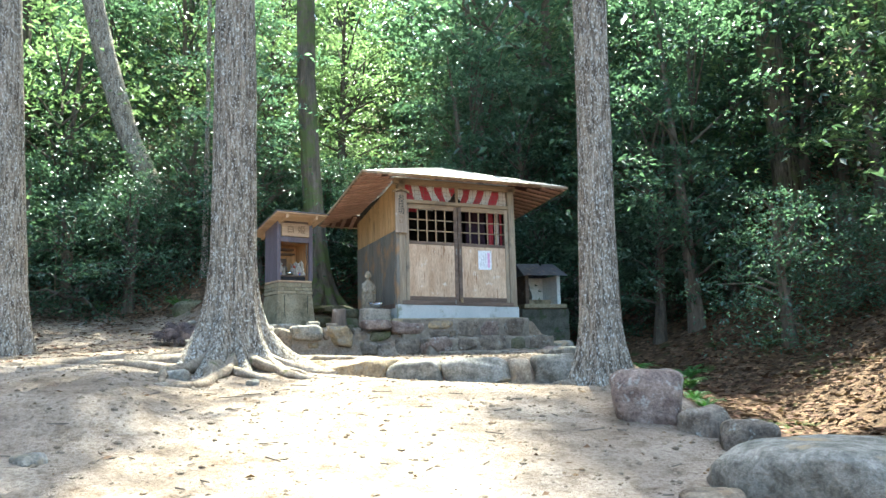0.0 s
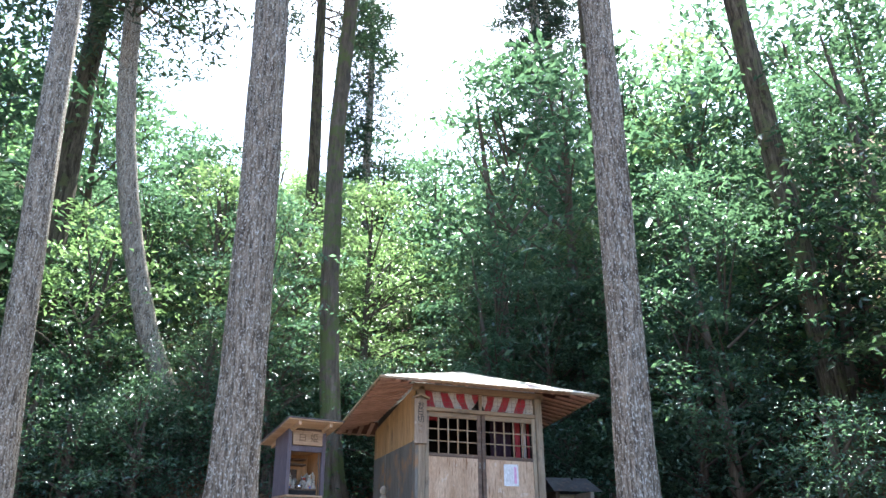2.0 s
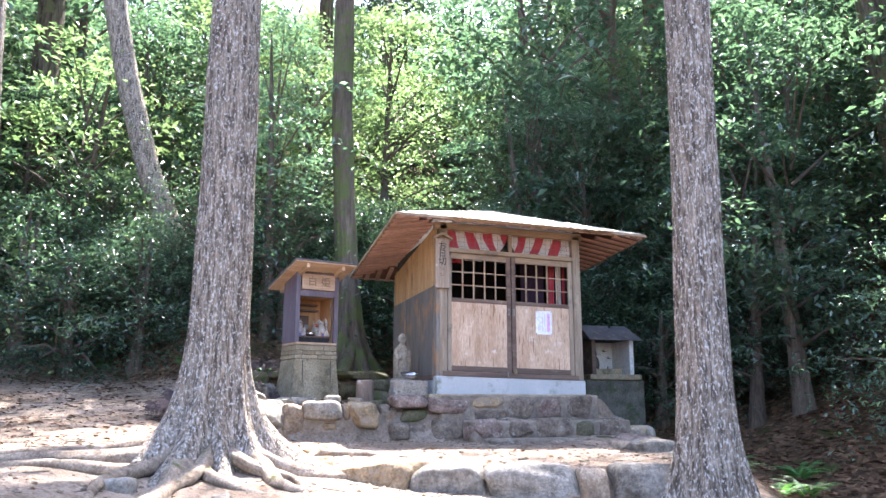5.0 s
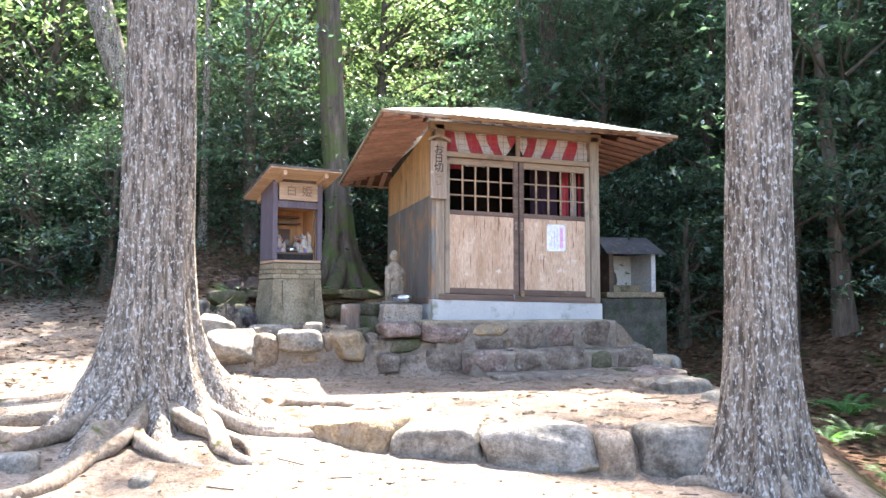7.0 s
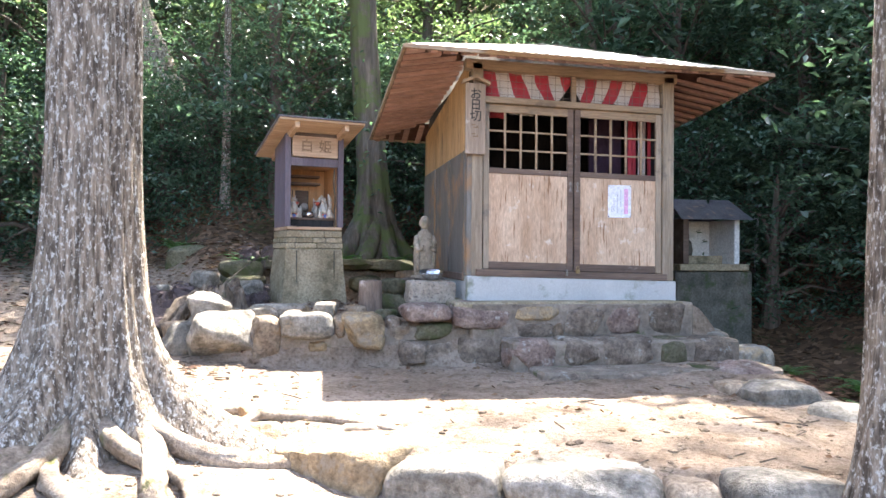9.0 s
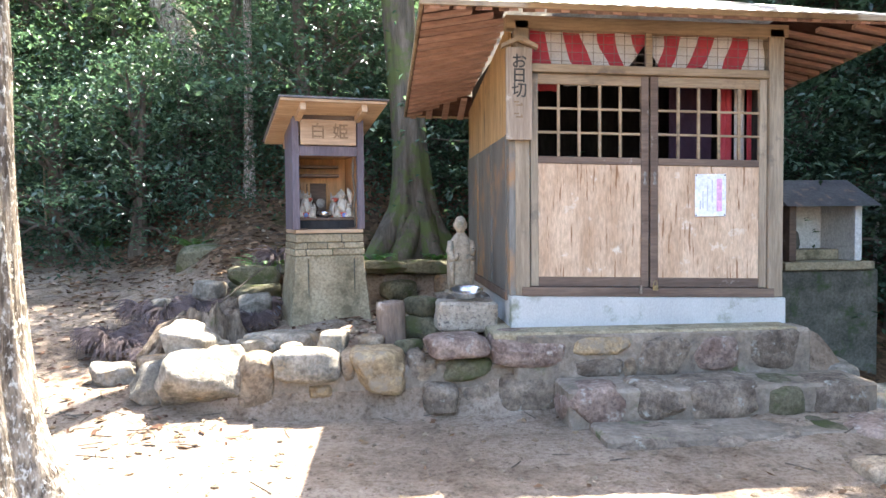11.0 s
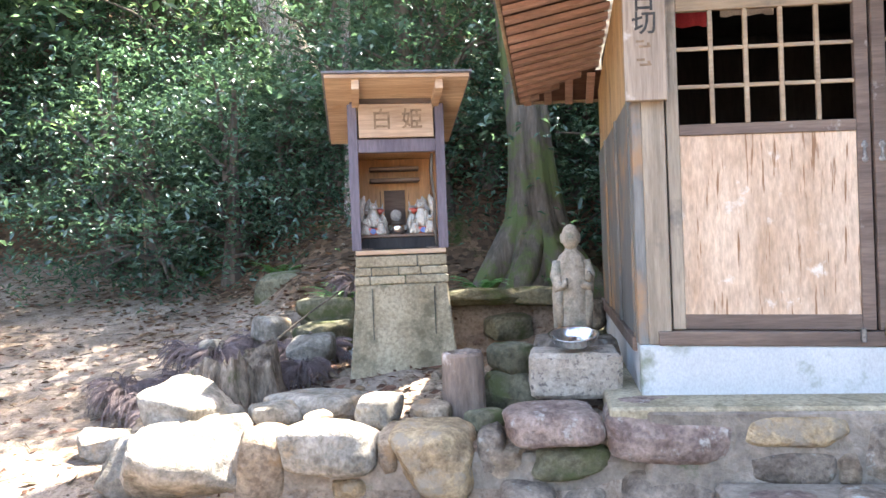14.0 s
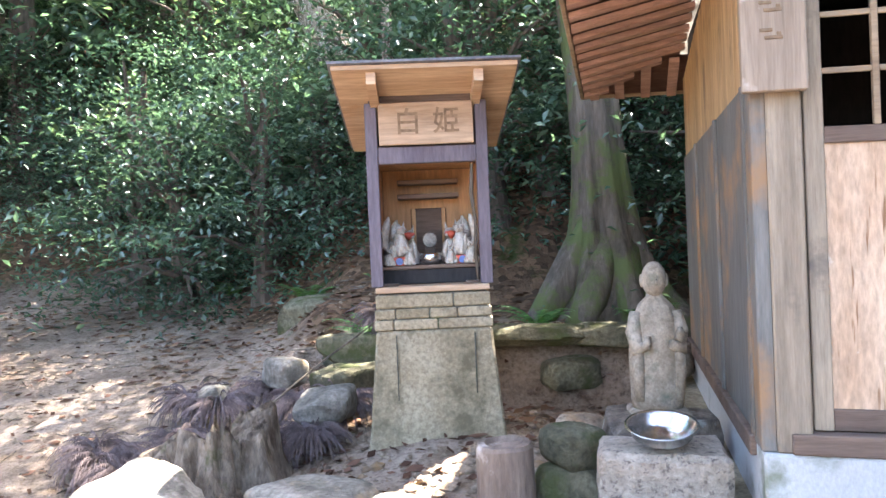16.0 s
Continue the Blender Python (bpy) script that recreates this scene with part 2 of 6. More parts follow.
SHRINE_WOOD = surface("fresh_cedar_board", (0.40, 0.265, 0.165), (0.57, 0.41, 0.275), 9, (0.1, 1, 1), bump=0.3, fine=55, vary=0.12,
                      spot=(0.36, 0.2, 0.1), spot_scale=4, spot_at=0.66, rough=0.7, bump_dist=0.003)
CEDAR_INNER = surface("orange_cedar_lining", (0.42, 0.22, 0.10), (0.60, 0.36, 0.18), 8, (1, 1, 0.12), bump=0.3, fine=50, vary=0.06, rough=0.6, bump_dist=0.003)
PURPLE = surface("faded_purple_paint", (0.115, 0.095, 0.115), (0.18, 0.15, 0.17), 5, (1, 1, 0.15), bump=0.2, fine=60,
                 spot=(0.22, 0.18, 0.15), spot_scale=6, spot_at=0.7, vary=0.05, rough=0.65)
METAL_ROOF = surface("weathered_roof_sheet", (0.36, 0.34, 0.31), (0.55, 0.52, 0.48), 4, bump=0.15, fine=40, spot=(0.30, 0.2, 0.13),
                     spot_scale=5, spot_at=0.66, metal=0.35, vary=0.05, rough=0.45)
DARK_ROOF = surface("dark_slate_sheet", (0.10, 0.10, 0.11), (0.19, 0.19, 0.20), 5, bump=0.2, fine=40, spot=(0.3, 0.22, 0.18),
                    spot_scale=8, spot_at=0.62, vary=0.05, rough=0.6)
BARK = surface("cedar_bark", (0.10, 0.08, 0.062), (0.38, 0.315, 0.245), 32, (1, 1, 0.16), bump=1.0, fine=70, span=(0.38, 0.62), grit=0.45,
               spot=(0.55, 0.53, 0.48), spot_scale=56, spot_at=0.575, spot_stretch=(1, 1, 0.55), vary=0.06, rough=0.95, bump_dist=0.016, spec=0.1)
BARK_DARK = surface("dark_cedar_bark", (0.045, 0.036, 0.026), (0.17, 0.14, 0.10), 17, (1, 1, 0.13), bump=1.0, fine=55, span=(0.36, 0.64), grit=0.42,
                    spot=(0.10, 0.105, 0.05), spot_scale=4, spot_at=0.56, vary=0.1, rough=0.95, bump_dist=0.016, spec=0.1)
BARK_MOSS = surface("mossy_bark", (0.07, 0.06, 0.045), (0.17, 0.14, 0.11), 12, (1, 1, 0.15), bump=1.0, fine=45,
                    spot=(0.095, 0.115, 0.045), spot_scale=3.4, spot_at=0.52, vary=0.1, rough=0.95, bump_dist=0.015, spec=0.1)
ROOT = surface("bare_root_wood", (0.17, 0.125, 0.09), (0.42, 0.34, 0.255), 9, bump=1.0, fine=45, grit=0.5, spot=(0.1, 0.1, 0.04),
               spot_scale=5, spot_at=0.64, vary=0.1, rough=0.9, bump_dist=0.012, spec=0.1)
TWIG = surface("grey_twig_bark", (0.06, 0.05, 0.04), (0.16, 0.13, 0.10), 14, (1, 1, 0.2), bump=0.6, fine=50, vary=0.2, rough=0.95, spec=0.1)
STUMP_WOOD = surface("rotting_stump_wood", (0.11, 0.082, 0.06), (0.29, 0.235, 0.18), 13, (1, 1, 0.38), bump=1.0, fine=50, span=(0.36, 0.64), grit=0.5,
                     spot=(0.10, 0.10, 0.05), spot_scale=5, spot_at=0.64, vary=0, rough=0.95, bump_dist=0.02, spec=0.1)
STATUE = surface("weathered_statue_stone", (0.20, 0.165, 0.12), (0.42, 0.35, 0.27), 12, bump=0.8, fine=60, spot=(0.15, 0.15, 0.11),
                 spot_scale=9, spot_at=0.62, vary=0, rough=0.92, bump_dist=0.006, spec=0.15)
STEEL = surface("stainless_steel", (0.60, 0.61, 0.62), (0.72, 0.73, 0.74), 8, bump=0.05, fine=60, metal=1.0, vary=0, rough=0.22, spec=0.5)
IRON = surface("dull_iron", (0.15, 0.14, 0.13), (0.30, 0.27, 0.24), 20, bump=0.2, fine=80, metal=0.8, vary=0, rough=0.5)
BRASS = surface("aged_brass", (0.22, 0.17, 0.10), (0.36, 0.28, 0.15), 20, bump=0.2, fine=80, metal=0.9, vary=0, rough=0.4)
# near-black boards: the gloom of closed interiors is put into their colour
DARK_ROOM = surface("unlit_interior_boards", (0.022, 0.021, 0.022), (0.05, 0.046, 0.044), 5, (1, 1, 0.2), bump=0.2, fine=40, vary=0.1, rough=0.9)
PAPER = surface("notice_paper", (0.76, 0.77, 0.80), (0.84, 0.85, 0.87), 8, bump=0.05, fine=40, vary=0, rough=0.8)
PINK = surface("pink_print", (0.74, 0.38, 0.60), (0.80, 0.46, 0.66), 20, bump=0, vary=0, rough=0.8)
INK = surface("faded_ink", (0.035, 0.033, 0.03), (0.075, 0.07, 0.062), 25, bump=0, vary=0, rough=0.85)
INK_FAINT = surface("sun_bleached_ink", (0.16, 0.11, 0.07), (0.30, 0.20, 0.12), 25, bump=0, vary=0, rough=0.85)
PRINT_GREY = surface("grey_print", (0.50, 0.50, 0.53), (0.60, 0.60, 0.63), 30, bump=0, vary=0, rough=0.8)
RED_CLOTH = surface("red_cloth", (0.36, 0.035, 0.05), (0.50, 0.07, 0.085), 5, bump=0.3, fine=160, vary=0.06, rough=0.9)
WHITE_CLOTH = surface("white_cloth", (0.50, 0.45, 0.40), (0.64, 0.59, 0.53), 5, bump=0.3, fine=160, vary=0.06, rough=0.9)
NAVY_CLOTH = surface("dark_purple_cloth", (0.028, 0.014, 0.024), (0.05, 0.024, 0.04), 5, bump=0.3, fine=160, vary=0, rough=0.9)
WIRE = surface("rusty_wire", (0.14, 0.11, 0.09), (0.24, 0.19, 0.16), 30, bump=0, metal=0.5, vary=0, rough=0.6)
CERAMIC = surface("white_ceramic", (0.38, 0.34, 0.28), (0.58, 0.54, 0.47), 40, bump=0.05, fine=90, spot=(0.45, 0.16, 0.07), spot_scale=38,
                  spot_at=0.64, vary=0.05, rough=0.28, spec=0.5)
RED_PAINT = surface("red_lacquer", (0.50, 0.07, 0.04), (0.62, 0.13, 0.07), 16, bump=0.05, vary=0.06, rough=0.35, spec=0.5)
BLUE_PAINT = surface("blue_glaze", (0.08, 0.14, 0.35), (0.14, 0.22, 0.45), 16, bump=0, vary=0, rough=0.3)
TARP = surface("blue_grey_tile", (0.30, 0.36, 0.45), (0.45, 0.50, 0.58), 12, bump=0.1, fine=40, vary=0.1, rough=0.6)
PLASTER = surface("white_plaster", (0.55, 0.56, 0.54), (0.70, 0.70, 0.67), 5, bump=0.2, fine=40, spot=(0.4, 0.4, 0.36), spot_scale=5, spot_at=0.66, vary=0, rough=0.85)
FERN_DRY = surface("withered_frond", (0.085, 0.066, 0.066), (0.22, 0.172, 0.166), 10, bump=0.2, fine=60, vary=0.2, rough=0.95, spec=0.1)
LEAF = leaf_material("evergreen_leaf", (0.048, 0.082, 0.062), (0.090, 0.135, 0.098), rough=0.27, trans=0.40, spec=0.9)
# lighter, yellower copy of the leaf: backlit foliage painted into the colour
LEAF_BRIGHT = leaf_material("brightened_leaf", (0.085, 0.122, 0.066), (0.16, 0.21, 0.118), rough=0.33, trans=0.52, spec=0.7)
CEDAR = leaf_material("cedar_frond", (0.022, 0.038, 0.03), (0.045, 0.07, 0.048), rough=0.6, trans=0.2)
FERN = leaf_material("fern_frond", (0.035, 0.08, 0.02), (0.075, 0.15, 0.04), rough=0.5, trans=0.4)
DRY_LEAF = leaf_material("dry_leaf", (0.06, 0.036, 0.02), (0.185, 0.115, 0.066), rough=0.8, trans=0.1, spec=0.1)


# ---- mesh helpers ----
def link_mesh(name, bm, material, parent=None, label="", smooth=False):
    me = bpy.data.meshes.new(name)
    bm.to_mesh(me)
    bm.free()
    if smooth:
        me.polygons.foreach_set("use_smooth", [True] * len(me.polygons))
    me.materials.append(material)
    ob = new(name, me)
    if parent is not None:
        ob.parent = parent
    if label:
        ob["label"] = label
    return ob


def part(name, bm, material, parent, label="", smooth=False):
    return link_mesh(name, bm, material, parent, label, smooth)


def thing(name, m, label, category, group=""):
    ob = new(name)
    ob.empty_display_size = 0.1
    ob.matrix_world = m if isinstance(m, Matrix) else Matrix.Translation(m)
    return tagged(ob, label, category, group)


def structure(name, bm, material, label, smooth=False):
    return tagged(link_mesh(name, bm, material, smooth=smooth), label, kind="structure")


def box(x0, x1, y0, y1, z0, z1, bevel=0.004, bm=None):
    """An axis-aligned box with softened edges, added to bm."""
    own = bmesh.new()
    bmesh.ops.create_cube(own, size=1)
    bmesh.ops.scale(own, vec=(x1 - x0, y1 - y0, z1 - z0), verts=own.verts)
    bmesh.ops.translate(own, vec=((x0 + x1) / 2, (y0 + y1) / 2, (z0 + z1) / 2), verts=own.verts)
    b = min(bevel, 0.3 * min(x1 - x0, y1 - y0, z1 - z0))
    if b > 0:
        bmesh.ops.bevel(own, geom=own.edges[:], offset=b, segments=1, affect="EDGES")
    if bm is None:
        return own
    return merge(bm, own)


def merge(bm, other):
    me = bpy.data.meshes.new("tmp")
    other.to_mesh(me)
    other.free()
    bm.from_mesh(me)
    bpy.data.meshes.remove(me)
    return bm


def moved(bm, m):
    bmesh.ops.transform(bm, matrix=m, verts=bm.verts)
    return bm


def lathe(profile, n=24, bm=None):
    """A turned shape from (radius, height) pairs."""
    bm = bm or bmesh.new()
    rings = []
    for r, z in profile:
        rings.append([bm.verts.new((r * math.cos(2 * math.pi * k / n), r * math.sin(2 * math.pi * k / n), z)) for k in range(n)])
    for a, b in zip(rings, rings[1:]):
        for k in range(n):
            bm.faces.new((a[k], a[(k + 1) % n], b[(k + 1) % n], b[k]))
    bm.faces.new(rings[0][::-1])
    bm.faces.new(rings[-1])
    return bm


def tube(points, radii, n=8, bm=None, rough=0.0, seed=0.0):
    """A tapering tube through points."""
    bm = bm or bmesh.new()
    pts = [Vector(p) for p in points]
    rings = []
    for i, p in enumerate(pts):
        d = (pts[min(i + 1, len(pts) - 1)] - pts[max(i - 1, 0)]).normalized()
        side = d.cross(Vector((0.31, 0.17, 0.93))).normalized()
        if side.length < 0.1:
            side = d.orthogonal().normalized()
        up = side.cross(d)
        ring = []
        for k in range(n):
            a = 2 * math.pi * k / n
            off = side * math.cos(a) + up * math.sin(a)
            r = radii[i]
            if rough:
                r *= 1 + rough * noise.noise((p + off) * 3.1 + Vector((seed, 0, 0)))
            ring.append(bm.verts.new(p + off * r))
        rings.append(ring)
    for a, b in zip(rings, rings[1:]):
        for k in range(n):
            bm.faces.new((a[k], a[(k + 1) % n], b[(k + 1) % n], b[k]))
    bm.faces.new(rings[0][::-1])
    bm.faces.new(rings[-1])
    return bm


def rock_bm(sx, sy, sz, seed, level=3, cuts=7, boxy=0.5):
    """An angular stone of that size: a noisy ball pressed towards a block and cut by a few planes."""
    rnd = random.Random(seed)
    bm = bmesh.new()
    bmesh.ops.create_icosphere(bm, subdivisions=level, radius=1)
    planes = []
    for _ in range(cuts):
        n = Vector((rnd.gauss(0, 1), rnd.gauss(0, 1), rnd.gauss(0, 0.8))).normalized()
        planes.append((n, rnd.uniform(0.60, 0.90)))
    off = Vector((seed * 3.7 % 50, seed * 1.9 % 50, 0))
    for v in bm.verts:
        p = v.co.copy()
        mx = max(abs(p.x), abs(p.y), abs(p.z))
        p = p.lerp(p / mx * 0.86, boxy)
        for n, d in planes:
            k = p.dot(n) - d
            if k > 0:
                p -= n * k * 0.97
        p += p.normalized() * (0.09 * noise.noise(p * 1.6 + off) + 0.045 * noise.noise(p * 4.5 + off) + 0.02 * noise.noise(p * 11 + off))
        v.co = Vector((p.x * sx / 1.7, p.y * sy / 1.7, p.z * sz / 1.7))
    return bm


def block_bm(sx, sy, sz, seed, rounding=4.6, cells=10, chip=1.15):
    """A roughly squared field stone: a skewed block with worn edges, broken faces and pits."""
    rnd = random.Random(seed)
    bm = bmesh.new()
    bmesh.ops.create_cube(bm, size=2)
    bmesh.ops.subdivide_edges(bm, edges=bm.edges[:], cuts=cells, use_grid_fill=True)
    corner = {(a, b, c): Vector((rnd.uniform(-0.28, 0.14) * a, rnd.uniform(-0.2, 0.08) * b, rnd.uniform(-0.34, 0.14) * c))
              for a in (-1, 1) for b in (-1, 1) for c in (-1, 1)}
    planes = []
    for _ in range(6):
        n = Vector((rnd.gauss(0, 1), rnd.gauss(0, 0.8), rnd.gauss(0, 1))).normalized()
        planes.append((n, rnd.uniform(0.84, 1.15)))
    off = Vector((seed * 3.7 % 50, seed * 1.9 % 50, seed * 0.7 % 20))
    for v in bm.verts:
        p = v.co.copy()
        p = p / (abs(p.x) ** rounding + abs(p.y) ** rounding + abs(p.z) ** rounding) ** (1 / rounding)
        q = Vector((0, 0, 0))
        for (a, b, c), d in corner.items():
            q += d * ((1 + a * p.x) * (1 + b * p.y) * (1 + c * p.z) / 8)
        p += q
        for n, d in planes:
            k = p.dot(n) - d
            if k > 0:
                p -= n * k * 0.9
        size = Vector((p.x * sx, p.y * sy, p.z * sz)) * 4.0
        w = 0.055 * noise.noise(p * 1.3 + off) + 0.05 * chip * noise.noise(size + off) + 0.03 * chip * noise.noise(size * 2.7 + off)
        p += p.normalized() * w
        v.co = Vector((p.x * sx / 2, p.y * sy / 2, p.z * sz / 2))
    bm.normal_update()
    for e in bm.edges:
        if len(e.link_faces) == 2 and e.calc_face_angle(0) > 0.5:
            e.smooth = False
    return bm


def text_mesh(word, size, depth=0.002):
    cu = bpy.data.curves.new("letters", "FONT")
    cu.offset = 0.013 * size
    cu.body, cu.size, cu.extrude, cu.align_x, cu.align_y = word, size, depth, "CENTER", "CENTER"
    ob = bpy.data.objects.new("letters", cu)
    scene.collection.objects.link(ob)
    me = bpy.data.meshes.new_from_object(ob.evaluated_get(bpy.context.evaluated_depsgraph_get()))
    bpy.data.objects.remove(ob)
    bm = bmesh.new()
    bm.from_mesh(me)
    bpy.data.meshes.remove(me)
    return bm


# ---- ground ----
def smooth(a, b, x):
    k = min(1, max(0, (x - a) / (b - a)))
    return k * k * (3 - 2 * k)


PROFILE_Y = (-60, -8, -0.2, 3, 5.5, 7.2, 8.2, 10, 11.5, 13, 15, 17)
PROFILE_Z = (-7.0, -1.1, 0.0, 0.48, 0.86, 1.06, 1.15, 1.33, 1.46, 1.68, 2.02, 2.4)


def kerb_y(x):
    """The kerb of the terrace, from the big cedar's foot to the other cedar."""
    return float(np.interp(x, (1.0, 1.34, 1.72, 2.2, 2.66, 3.34, 4.1), (8.85, 8.60, 8.28, 7.74, 7.48, 7.12, 6.86)))


def gully_x(y):
    return 4.75 + 0.45 * (max(y, -2) - 6.5) if y < 8 else 5.425 + 0.1 * (y - 8)


def height(x, y, fine=True):
    z = float(np.interp(y, PROFILE_Y, PROFILE_Z))
    # terrace step
    if 0.9 < x < 4.9 and y < 10.36:
        k = smooth(0.9, 1.5, x) * (1 - smooth(4.3, 4.8, x))
        z = z + k * smooth(-0.04, 0.10, y - kerb_y(x)) * (1.22 + 0.01 * (y - 7) - z)
        z -= 0.07 * k * smooth(-0.9, -0.15, y - kerb_y(x)) * (1 - smooth(-0.1, 0.05, y - kerb_y(x)))
    # raised ground behind the retaining wall and under the hall
    if y > 10.3:
        k = smooth(0.9, 1.4, x) * (1 - smooth(5.3, 5.7, x)) * smooth(10.30, 10.42, y)
        z = z + k * max(0, 1.60 + 0.14 * smooth(2.9, 3.2, x) - z) 
    # bank on the path's outer side
    if x < 0.6:
        z += 0.20 * smooth(0.4, -0.6, x) * smooth(4.9, 5.7, y) * (1 - smooth(7.0, 9.5, y))
    # gully and the slope beyond it
    d = x - gully_x(y)
    if d > -0.2:
        z -= 0.5 * smooth(-0.15, 1.0, d)
        z += 0.46 * max(0, d - 1.9)
    # mound round the shrine's base, and the low bank behind it
    z += 0.13 * math.exp(-((x - 1.9) ** 2 + (y - 12.0) ** 2) / 0.28)
    if 12 < y < 14.6:
        z += 0.33 * smooth(0.1, 0.7, x) * (1 - smooth(3.0, 3.15, x)) * smooth(12.72, 12.92, y) * (1 - smooth(13.0, 14.6, y))
    # earth bank beside the shrine
    z += 0.24 * math.exp(-((x - 0.75) / 0.9) ** 2) * smooth(12.9, 13.7, y) * (1 - smooth(14.2, 15.6, y))
    # hillsides
    foot = 13.2 + 2.4 * smooth(0.8, -2.5, x) - 0.6 * smooth(5, 8, x)
    h = max(0, y - foot)
    z += (0.10 + 0.36 * smooth(0, 3, h)) * h
    z += 0.42 * max(0, -x - 7 + 0.25 * max(0, y - 8))
    if fine:
        amp = 0.02 + 0.10 * smooth(0, 2, h) + 0.06 * smooth(0.3, 1.5, d)
        p = Vector((x, y, 0))
        z += amp * noise.noise(p * 0.9) + 0.55 * amp * noise.noise(p * 2.7) + 0.012 * noise.noise(p * 7.5) + 0.006 * noise.noise(p * 17)
    return z


def axis(lo, a, b, hi, step, grow=1.25):
    out = list(np.arange(a, b, step))
    s, v = step, b
    while v < hi:
        out.append(v)
        s *= grow
        v += s
    out.append(hi)
    s, v, left = step, a - step, []
    while v > lo:
        left.append(v)
        s *= grow
        v -= s
    left.append(lo)
    return left[::-1] + out


def build_ground():
    xs, ys = axis(-260, -4, 8, 260, 0.075, 1.12), axis(-260, 1.5, 13.5, 300, 0.075, 1.12)
    verts, mats, faces = [], [], []
    for y in ys:
        for x in xs:
            z = height(max(-60, min(60, x)), max(-60, min(70, y)), abs(x) < 40 and abs(y) < 60)
            verts.append((x, y, z))
    w = len(xs)
    for j in range(len(ys) - 1):
        for i in range(w - 1):
            faces.append((j * w + i, j * w + i + 1, (j + 1) * w + i + 1, (j + 1) * w + i))
    me = bpy.data.meshes.new("ground")
    me.from_pydata(verts, [], faces)
    me.materials.append(GROUND)
    cover = []
    for x, y, z in verts:
        foot = 13.7 + 2.6 * smooth(0.8, -2.5, x)
        n1 = 0.7 * noise.noise(Vector((x * 0.6, y * 0.6, 3)))
        c = max(smooth(-1.0, 1.0, y - foot + n1), smooth(-0.5, 0.8, x - gully_x(y) + 0.5 * n1), smooth(-1.5, 1.0, -x - 7 + n1))
        cover.append(c)
    me.attributes.new("cover", "FLOAT", "POINT").data.foreach_set("value", cover)
    me.polygons.foreach_set("use_smooth", [True] * len(me.polygons))
    return tagged(new("ground", me), "trodden sandy soil turning to leaf litter under the trees", kind="structure")


build_ground()


# ---- the hall ----
SAG = Matrix(((1, 0, 0, 0), (0, 1, 0, 0), (-0.024, 0, 1, 0.024 * 3.35), (0, 0, 0, 1)))  # the old frame has settled on one side
HX0, HX1, HY0, HY1 = 3.22, 5.19, 10.58, 13.05
hall = thing("worship_hall", (4.2, 11.8, 1.75), "small weathered wooden worship hall on a stone podium, doors shut", "shrine hall")
HALL_INV = Matrix.Translation((-4.2, -11.8, -1.75))


def hall_part(name, bm, material, label="", parent=None, smooth=False):
    moved(bm, HALL_INV @ SAG)
    return part(name, bm, material, parent or hall, label, smooth)


